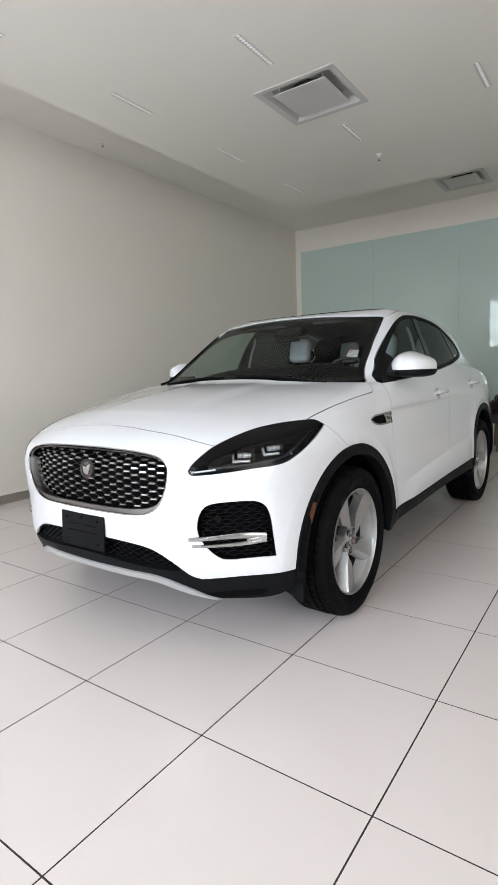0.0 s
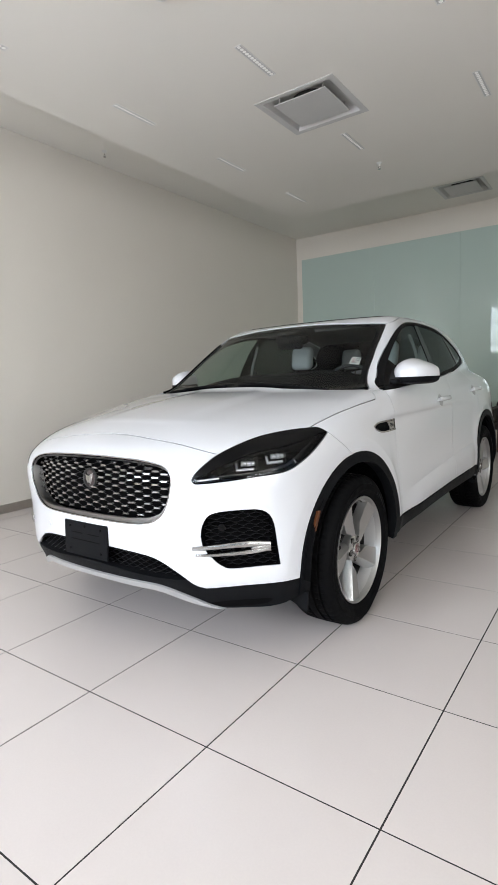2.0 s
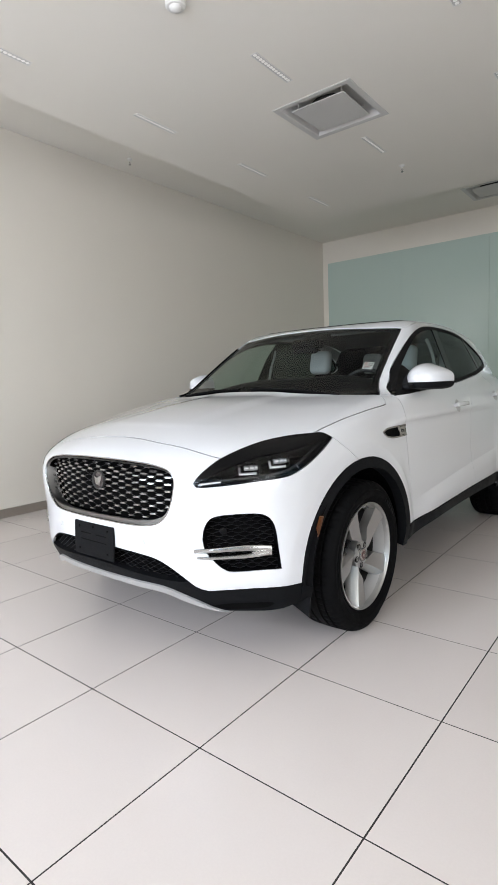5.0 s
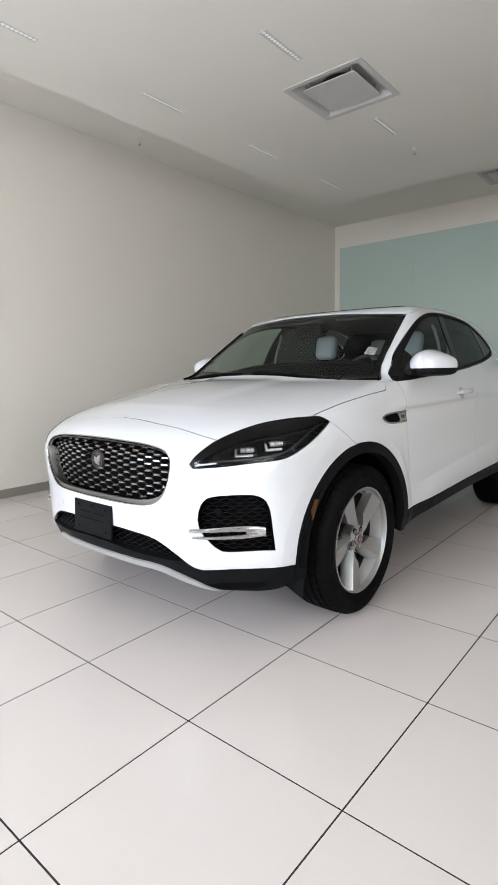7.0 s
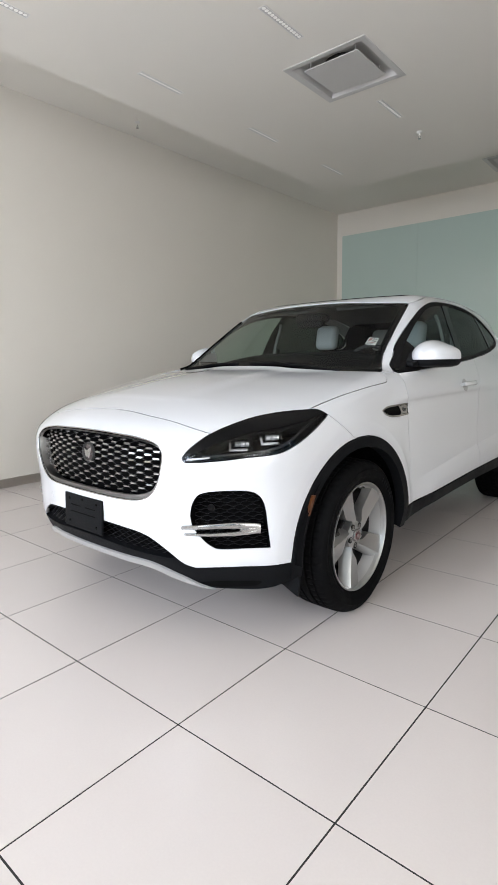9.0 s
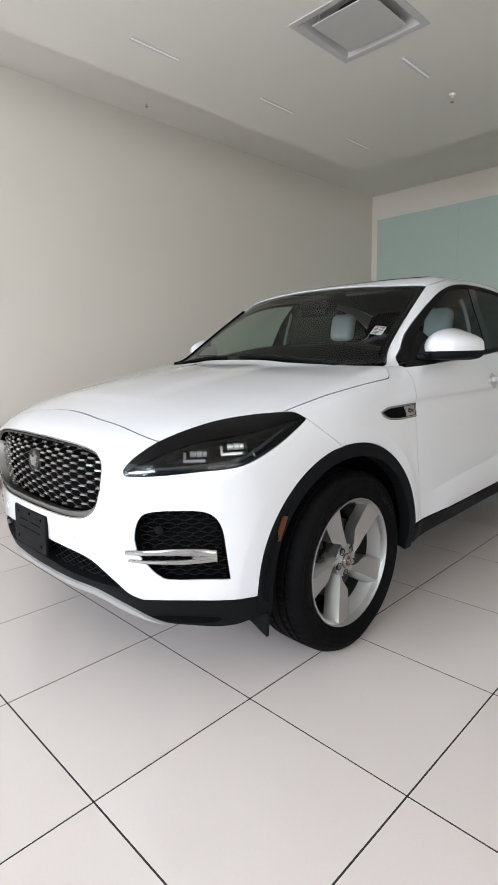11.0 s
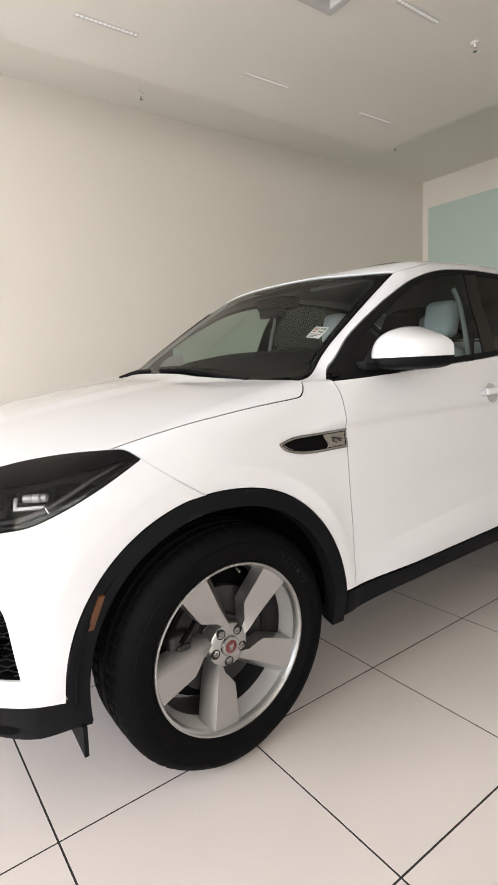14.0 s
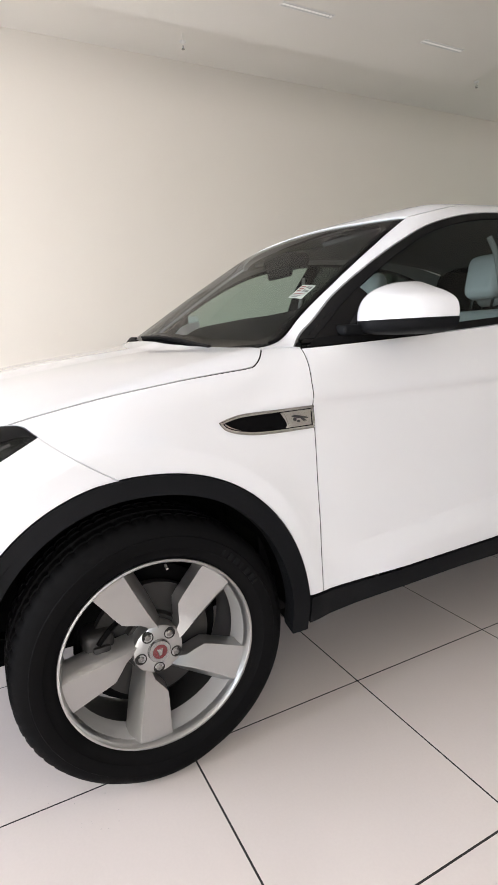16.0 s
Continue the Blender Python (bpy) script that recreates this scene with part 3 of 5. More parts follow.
# bonnet
seam3 = on_form(front_map, hood_front)
lamp3 = on_form(front_map, head_up[j:])
seam_top, lamp_top = uv_of(top_map, seam3), uv_of(top_map, lamp3)
k_top = int(np.argmin(np.abs(lamp3[:, 1] + .275)))
hood_side = bend([tuple(lamp_top[k_top]), (.826, -.19), (.839, -.06), (.852, .06), (.862, .21), (.869, .335), (.864, .366), (.846, .389), (.814, .410)])
hood_rear = bend([(.814, .410), (.70, .375), (.54, .333), (.40, .303), (.276, .284), (.145, .274), (0, .270)])
panel("bonnet", top_map, both(np.vstack([seam_top, lamp_top[1:k_top], hood_side, hood_rear[1:]])), PAINT, car, grid=.028)

# front wing: between bonnet, headlamp, bumper, arch, sill and door
door_seam = bend([(.522, 1.132), (.521, 1.085), (.517, 1.012), (.517, .912), (.510, .679), (.506, .504), (.506, .427)])
side_of_hood = uv_of(side_map, on_form(top_map, hood_side))
tip = uv_of(side_map, lamp3[k_top:])
seam_side = uv_of(side_map, on_form(front_map, bumper_seam))
arch_back = arch(*ARCH_F, 96, 8)
wing = join(side_of_hood, bend([side_of_hood[-1], (.47, 1.136), (.522, 1.132)])[1:], door_seam[1:], line((.506, .427), (.458, .427))[1:], arch_back[::-1], seam_side[::-1], tip[::-1])
panel("front_wing", side_map, wing, PAINT, car, sides=LR, grid=.015, folds=[arch_fold])

# side windows as one dark-edged band, and the doors below it
DLO = np.vstack([bend([(.505, 1.136), (.606, 1.206), (.716, 1.291), (.856, 1.380), (.996, 1.456), (1.160, 1.525), (1.38, 1.574), (1.62, 1.590), (1.90, 1.584), (2.16, 1.557), (2.36, 1.511), (2.52, 1.455), (2.62, 1.405), (2.665, 1.360), (2.655, 1.325), (2.58, 1.295)]),
                 bend([(2.58, 1.295), (2.40, 1.272), (2.08, 1.232), (1.61, 1.190), (1.10, 1.160), (.70, 1.142), (.505, 1.136)])[1:]])
belt = bend([(.522, 1.132), (.70, 1.139), (1.10, 1.156), (1.61, 1.186), (1.775, 1.199)])
belt_rear = bend([(1.775, 1.199), (2.08, 1.228), (2.30, 1.254)])
mid_seam = bend([(1.775, 1.199), (1.735, 1.086), (1.68, .857), (1.63, .641), (1.60, .449)])
door_1 = join(belt, mid_seam[1:], line((1.60, .449), (.506, .427))[1:], door_seam[::-1])
arch_r_run = arch(*ARCH_R, 180, 128, 24)
door_2 = join(belt_rear, bend([(2.30, 1.254), (2.40, 1.12), (2.43, .98), tuple(arch_r_run[-1])])[1:], arch_r_run[::-1], line(arch_r_run[0], (2.206, .461)), line((2.206, .461), (1.60, .449))[1:], mid_seam[::-1])
fold_y = np.arange(.58, 2.2, .012)
fold = np.vstack([np.stack([fold_y, door_crease(fold_y) + d], 1) for d in (-.0035, 0, .0035)])
doors = panel("front_door", side_map, door_1, PAINT, car, sides=LR, grid=.022, folds=[fold])
doors2 = panel("rear_door", side_map, door_2, PAINT, car, sides=LR, grid=.024, folds=[fold])
quarter_edge = bend([(2.30, 1.254), (2.40, 1.12), (2.43, .98), tuple(arch_r_run[-1])])

# rear quarter, tail and roof
arch_r_back = arch(*ARCH_R, 128, 0, 40)
quarter = join(bend([(2.30, 1.254), (2.58, 1.291), (2.66, 1.322), (2.672, 1.36), (2.63, 1.41)]), bend([(2.63, 1.41), (2.80, 1.42), (3.0, 1.35)]), bend([(3.0, 1.35), (3.20, 1.20), (3.33, 1.05), (3.38, .90), (3.38, .60), (3.30, .40)])[1:], line((3.30, .40), arch_r_back[-1])[1:], arch_r_back[::-1], quarter_edge[::-1])
panel("rear_quarter", side_map, quarter, PAINT, car, sides=LR, grid=.028)
# pillars and roof rails: from the windscreen's edge over the windows
edge_w = [(.803, .945), (.725, 1.125), (.69, 1.35), (.665, 1.55), (.642, 1.752)]
screen_edge = bend(edge_w)
edge_side = uv_of(side_map, on_form(screen_map, screen_edge))
rail_top = bend([tuple(edge_side[-1]), (1.40, 1.614), (1.75, 1.631), (2.10, 1.616), (2.40, 1.572), (2.63, 1.515)])
dlo_up = bend([(.505, 1.136), (.606, 1.206), (.716, 1.291), (.856, 1.380), (.996, 1.456), (1.160, 1.525), (1.38, 1.574), (1.62, 1.590), (1.90, 1.584), (2.16, 1.557), (2.36, 1.511), (2.52, 1.455), (2.63, 1.41)])
pillar = join(bend([(.522, 1.1335), (.47, 1.138), tuple(edge_side[0])]), edge_side[1:], rail_top[1:], line((2.63, 1.515), (2.63, 1.41))[1:], dlo_up[::-1])
panel("roof_pillar", side_map, pillar, PAINT, car, sides=LR, grid=.02, label="white windscreen pillar and roof rail")
rail3 = uv_of(top_map, on_form(side_map, rail_top))
screen_top = bend([(0, 1.680), (.18, 1.683), (.43, 1.695), (.642, 1.752)])
st3 = uv_of(top_map, on_form(screen_map, screen_top))
roof_half = np.vstack([st3[:, :2], rail3[1:, :2], bend([tuple(rail3[-1, :2]), (.35, 2.66), (0, 2.67)])[1:]])
panel("roof", top_map, both(roof_half), PAINT, car, grid=.03)
sun = both(np.vstack([bend([(0, 1.20), (.45, 1.225), (.53, 1.26)]), line((.53, 1.26), (.52, 2.2)), bend([(.52, 2.2), (.45, 2.24), (0, 2.26)])]))
panel("sunroof", top_map, sun, GLOSS_BLACK, car, grid=.05, lift=.004, label="dark glass sunroof")
tail_half = np.vstack([line((0, 2.67), (.35, 2.66)), bend([(.35, 2.66), tuple(rail3[-1, :2])])[1:]])
panel("rear_screen", top_map, both(np.vstack([tail_half, line(tuple(rail3[-1, :2]), (.50, 3.12)), line((.50, 3.12), (0, 3.22))[1:]])), GLOSS_BLACK, car, grid=.04, label="dark sloping rear window")
tail_edge = uv_of(side_map, on_form(top_map, line(tuple(rail3[-1, :2]), (.50, 3.12))))
c_pillar = join(tail_edge, bend([tuple(tail_edge[-1]), (3.04, 1.33), (3.0, 1.35)])[1:], bend([(2.63, 1.41), (2.80, 1.42), (3.0, 1.35)])[::-1], line((2.63, 1.41), tuple(tail_edge[0])))
panel("rear_pillar", side_map, c_pillar, PAINT, car, sides=LR, grid=.03, lip=.005)
TX, TZ = np.meshgrid(np.linspace(-.9, .9, 37), np.linspace(.30, 1.30, 21))
tail = march(np.stack([TX.ravel(), np.full(TX.size, 4.2), TZ.ravel()], 1), np.tile((0., -1., 0), (TX.size, 1)))
mesh_ob("tailgate", tail, [(r * 37 + c, r * 37 + c + 1, r * 37 + c + 38, r * 37 + c + 37) for r in range(20) for c in range(36) if min(tail[k][1] for k in (r * 37 + c, r * 37 + c + 1, r * 37 + c + 38, r * 37 + c + 37)) > 3.0], PAINT, car, smooth=True)

# glass
WS = both(np.vstack([screen_top[:-1], screen_edge[::-1], bend([(.803, .945), (.66, .915), (.5, .885), (.3, .868), (0, .858)])[1:]]))
WS_IN = both(np.vstack([bend([(0, 1.640), (.25, 1.645), (.50, 1.662), (.588, 1.675)]), bend([(.588, 1.675), (.612, 1.64), (.630, 1.52), (.652, 1.35), (.680, 1.16), (.694, 1.06), (.680, 1.005)]), bend([(.680, 1.005), (.5, .960), (.3, .935), (0, .925)])[1:]]))
ws = panel("windscreen", screen_map, WS, SCREEN_GLASS, car, lift=-.004, lip=0, grid=.05, ghost=True)[0]
panel("windscreen_border", screen_map, WS, GLOSS_BLACK, ws, holes=[WS_IN], lift=-.007, lip=0, grid=.03, label="black printed border of the windscreen")
panes = panel("side_glass", side_map, DLO, CAR_GLASS, car, sides=LR, lift=-.006, lip=0, grid=.04, ghost=True)
for s, pane in zip(LR, panes):
    if s == -1:
        pane.data.flip_normals()
    def dark(name, pts, up=-.003):
        return panel(name, side_map, join(np.array(pts, float)), GLOSS_BLACK, pane, sides=(s,), lift=up, lip=.006, grid=.03)
    ring = inset(DLO, .023)
    panel("window_seal", side_map, DLO, TRIM, pane, holes=[ring], sides=(s,), lift=-.002, lip=.008, gap=.0005, grid=.02)
    film = join(line((1.51, 1.192), (1.61, 1.574)), bend([(1.61, 1.574), (1.90, 1.569), (2.16, 1.544), (2.36, 1.502), (2.52, 1.447), (2.62, 1.395), (2.64, 1.345), (2.55, 1.30)])[1:], bend([(2.55, 1.30), (2.08, 1.24), (1.51, 1.192)])[1:])
    film = panel("rear_glass", side_map, film, PRIVACY, pane, sides=(s,), lift=-.010, lip=0, grid=.04, ghost=True, label="darkened rear door glass")[0]
    if s == -1:
        film.data.flip_normals()
    dark("pillar_trim", np.vstack([line((1.450, 1.183), (1.497, 1.44)), line((1.497, 1.44), (1.560, 1.576))[1:], line((1.560, 1.576), (1.665, 1.583))[1:], line((1.665, 1.583), (1.590, 1.44))[1:], line((1.590, 1.44), (1.562, 1.192))[1:]]))
    dark("quarter_bar", np.vstack([line((2.30, 1.258), (2.21, 1.540)), line((2.21, 1.540), (2.25, 1.536))[1:], line((2.25, 1.536), (2.36, 1.266))[1:]]))
    dark("mirror_foot", np.vstack([line((.53, 1.146), (.785, 1.318)), line((.785, 1.318), (.86, 1.152))[1:], line((.86, 1.152), (.53, 1.146))[1:]]))

# cladding: arches, sill, lower bumper
for cy, a, h in (ARCH_F, ARCH_R):
    rear = cy > 1
    out = arch(cy, a, h, 186, -2, 60)
    inn = arch(cy, a - .058, h - .053, 186, -2, 60)
    foot_f, foot_r = (.285 if not rear else .33), (.315 if not rear else .30)
    arc = join(line((out[0][0], foot_f), out[0]), out[1:], line(out[-1], (out[-1][0], foot_r))[1:], line((out[-1][0], foot_r), (inn[-1][0] + .004, foot_r))[1:], inn[::-1], line(inn[0], (inn[0][0], foot_f))[1:])
    panel("arch_cladding", side_map, arc, CLADDING, car, sides=LR, lift=.007, lip=.05, grid=.02, label="black plastic wheel arch trim")
sill = join(line((.462, .424), (2.19, .458)), line((2.19, .458), (2.19, .376))[1:], bend([(2.19, .376), (1.4, .374), (.8, .362), (.462, .334)])[1:])
panel("sill", side_map, sill, CLADDING, car, sides=LR, lift=.005, lip=.06, grid=.025, label="black plastic side sill")
low_edge = bend([(.86, .285), (.725, .255), (.62, .254), (.52, .256)])
lower = np.vstack([intake_top[::-1][:-1], low_white[::-1], low_edge, bend([(.52, .256), (.42, .306), (.314, .350), (.19, .360), (0, .361)])[1:]])
intake = both(np.vstack([intake_top[::-1][:-16] - (0, .006), bend([tuple(intake_top[::-1][-17] - (0, .006)), (.416, .402), (.324, .396), (.21, .407), (.07, .420), (0, .422)])[1:]]))
panel("lower_bumper", front_map, both(lower), CLADDING, car, holes=[intake], grid=.02, lift=-.002, hole_lip=.06, label="black textured lower bumper")
skid = np.vstack([bend([(0, .372), (.10, .372), (.194, .371), (.314, .360), (.421, .316), (.490, .279), (.525, .264), (.545, .257)]), bend([(.545, .257), (.49, .263), (.40, .291), (.303, .328), (.2, .338), (0, .343)])[1:]])
panel("skid_plate", front_map, both(skid), SKID, car, lift=.008, lip=.03, grid=.02, label="silver skid plate edge")
for s in LR:
    # the slot isn't cut: a dark sheet on the skin gives its shade
    slot = bend([(.472, .285), (.565, .301), (.70, .300), (.69, .275), (.60, .268), (.542, .267), (.472, .285)])
    panel("lower_slot", front_map, join(slot), DARK, car, sides=(s,), lift=.001, lip=0, grid=.03)
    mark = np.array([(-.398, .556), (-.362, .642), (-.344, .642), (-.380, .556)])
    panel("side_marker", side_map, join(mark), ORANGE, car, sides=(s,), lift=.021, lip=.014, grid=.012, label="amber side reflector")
    # deflector ahead of the wheel, hanging to a point
    bm = bmesh.new()
    pts = [(.70, .29), (.90, .29), (.897, .24), (.893, .200), (.82, .238), (.72, .258)]
    fr, bk = [bm.verts.new((s * x, -.43 - .085 * (.90 - x), z)) for x, z in pts], [bm.verts.new((s * x, -.418 - .085 * (.90 - x), z)) for x, z in pts]
    for i in range(6):
        bm.faces.new((fr[i], fr[(i + 1) % 6], bk[(i + 1) % 6], bk[i]))
    bm.faces.new(fr)
    bm.faces.new(bk[::-1])
    part("air_deflector", bm, CLADDING, car)
    bar_on_form("screen_moulding", screen_map, (screen_edge[5:-9] - (.004, 0)) * (s, 1), .0065, GLOSS_BLACK, car, lift=.002, n=8)

# near-black bars in the shut lines, for the rubber and the gaps' deep shade
for s in LR:
    for m, run in ((side_map, door_seam), (side_map, mid_seam), (side_map, quarter_edge), (top_map, hood_side), (front_map, hood_front)):
        bar_on_form("shut_line", m, run * ((s, 1) if m is not side_map else (1, 1)), .0045, DARK, car, lift=-.0056 if m is side_map else -.0068, sides=(s,) if m is side_map else (1,), n=4)

    bar_on_form("seam_filler", front_map, bumper_seam * (s, 1), .0045, PAINT, car, lift=-.0062, n=4)


# ---- grille, lamps and vents ----
def stand_on(uv, lift, ray_map=front_map, side=1):
    """A pose on the skin: x along it to the car's left, y up it, z outwards."""
    p = lay(ray_map, np.array([uv], float))
    n = form_normal(p)[0] * (side, 1, 1)
    p = p[0] * (side, 1, 1)
    z = Vector(n)
    x = Vector((0, 0, 1)).cross(z).normalized()
    y = z.cross(x)
    m = Matrix((x, y, z)).transposed().to_4x4()
    m.translation = Vector(p) + lift * z
    return m


def lozenge(w, h, d):
    bm = bmesh.new()
    ring = [(-w, 0), (-w * .45, -h), (w * .45, -h), (w, 0), (w * .45, h), (-w * .45, h)]
    lo = [bm.verts.new((x, y, 0)) for x, y in ring]
    up = [bm.verts.new((x * .82, y * .7, d)) for x, y in ring]
    for i in range(6):
        bm.faces.new((lo[i], lo[(i + 1) % 6], up[(i + 1) % 6], up[i]))
    bm.faces.new(up)
    bm.faces.new(lo[::-1])
    bmesh.ops.recalc_face_normals(bm, faces=bm.faces)
    return bm


def weave(name, region, du, dz, lift, radius, mat, parent, side=1, swing=.5, base=None):
    """Rows of zigzag wire across a region of the front map: an open mesh of flat cells."""
    region = np.asarray(region, float)
    lo, hi = region.min(0), region.max(0)
    verts, faces = [], []
    first = lo[1] - dz if base is None else base + dz * (.5 + 2 * math.floor((lo[1] - base) / dz / 2) - 1)
    for r, z0 in enumerate(np.arange(first, hi[1] + dz, dz)):
        us = np.arange(lo[0], hi[0], du / 4)
        tri = np.abs(((us / du + .5 * (r % 2)) % 1) * 2 - 1) - .5
        uv = np.stack([us, z0 + tri * dz * swing * 2], 1)
        ok = within(uv, region)
        p = lay(front_map, uv)
        n = form_normal(p)
        p = p + lift * n
        up = np.array((0, 0, 1.))
        for i in range(len(us) - 1):
            if not (ok[i] and ok[i + 1]):
                continue
            b = len(verts)
            for q, m in ((p[i], n[i]), (p[i + 1], n[i + 1])):
                verts += [q + up * radius, q + m * radius * 1.6, q - up * radius]
            faces += [(b, b + 1, b + 4, b + 3), (b + 1, b + 2, b + 5, b + 4)]
    return mesh_ob(name, np.array(verts) * (side, 1, 1), faces if side == 1 else [f[::-1] for f in faces], mat, parent)


grille_in = bend([(0, .9045), (.09, .9035), (.23, .8965), (.32, .8825), (.358, .866), (.3765, .841), (.377, .80), (.363, .737), (.335, .683), (.29, .660), (.235, .652), (.10, .650), (0, .650)])
grille = panel("grille", front_map, both(grille_rim), DARK, car, lift=-.085, lip=0, grid=.04, gap=-.004, label="black grille with rows of bright lozenges in a grey chrome frame")[0]
panel("grille_frame", front_map, both(grille_rim), GREY_CHROME, grille, holes=[both(grille_in)], lift=-.008, lip=.05, hole_lip=.010, grid=.02, label="grey chrome grille surround")
rim = both(grille_rim)
bar_on_form("grille_edge", front_map, np.vstack([rim, rim[:1]]), .0028, CHROME, grille, lift=-.002)
# the mesh stands back and runs on behind the frame's upper edge
grille_deep = both(grille_in)
grille_deep = grille_deep + np.stack([np.zeros(len(grille_deep)), .022 * np.clip((grille_deep[:, 1] - .78) / .1, 0, 1)], 1)
weave("grille_mesh", inset(grille_deep * WIDE, -.006) / WIDE, .069, .01775, -.038, .0011, ALLOY_DARK, grille, base=.782)
stud = lozenge(.0232, .0054, .006)
stud_mesh = bpy.data.meshes.new("grille_stud")
stud.to_mesh(stud_mesh)
stud.free()
stud_mesh.materials.append(CHROME)
inside = inset(grille_deep * WIDE, .003) / WIDE
for c in range(-11, 12):
    for r in range(-5, 6):
        uv = np.array([[c * .0345, .782 + (r + .5 * (c % 2)) * .0355]])
        if within(uv, inside)[0] and (uv[0, 0] ** 2 * 1.3 + (uv[0, 1] - .806) ** 2 > .050 ** 2):
            ob = new("grille_stud", stud_mesh)
            ob.parent, ob.matrix_local = grille, stand_on(uv[0], -.038)
emblem = part("emblem", disc_bm([(0, .004), (.037, .004), (.040, .010), (.0445, .010), (.047, 0), (0, 0)], 32), ALLOY_DARK, grille, "round metal emblem on the grille", smooth=True)
emblem.matrix_local = stand_on((.012, .806), -.046)
part("emblem_face", disc_bm([(0, .008), (.02, .0075), (.037, .0045), (.037, .003)], 24), material("emblem_enamel", (.05, .035, .035), .3, .3, grain=.1, coat=1.), emblem, smooth=True)
bm = bmesh.new()
pts = [(-.024, .025), (-.011, .017), (.011, .017), (.024, .025), (.021, -.003), (.008, -.028), (-.008, -.028), (-.021, -.003)]
lo, up = [bm.verts.new((x, y, .006)) for x, y in pts], [bm.verts.new((x * .7, y * .7, .015)) for x, y in pts]
for i in range(8):
    bm.faces.new((lo[i], lo[(i + 1) % 8], up[(i + 1) % 8], up[i]))
bm.faces.new(up)
part("emblem_shield", bm, CHROME, emblem)

panel("intake_backing", front_map, intake, DARK, car, lift=-.062, lip=0, grid=.05, gap=-.006)
weave("intake_mesh", intake, .038, .0125, -.030, .0017, MESH, car)
# plain black box added to stop the view through the grille
box("radiator", (-.60, -.72, .37), (.60, -.30, .90), DARK, car)

plate = box("number_plate", (-.1525, -.006, -.080), (.1525, .006, .080), CLADDING, car, bevel=.004, label="blank black dealer number plate")
plate.matrix_local = pose(-.004, -.884, .519, -3, 0, 0)
for z, x0, x1 in ((.028, -.10, -.02), (.028, .02, .10), (-.004, -.10, .10)):
    box("plate_slit", (x0, -.0072, z - .002), (x1, -.0055, z + .002), DARK, plate)
for x, z in ((-.11, .055), (0, .062), (.11, .055), (-.11, -.052), (.11, -.052)):
    part("bolt", tube([(x, -.005, z), (x, -.0085, z)], .006, 8), DARK, plate)
box("plate_bracket", (-.11, .006, -.06), (.11, .03, .06), CLADDING, plate)

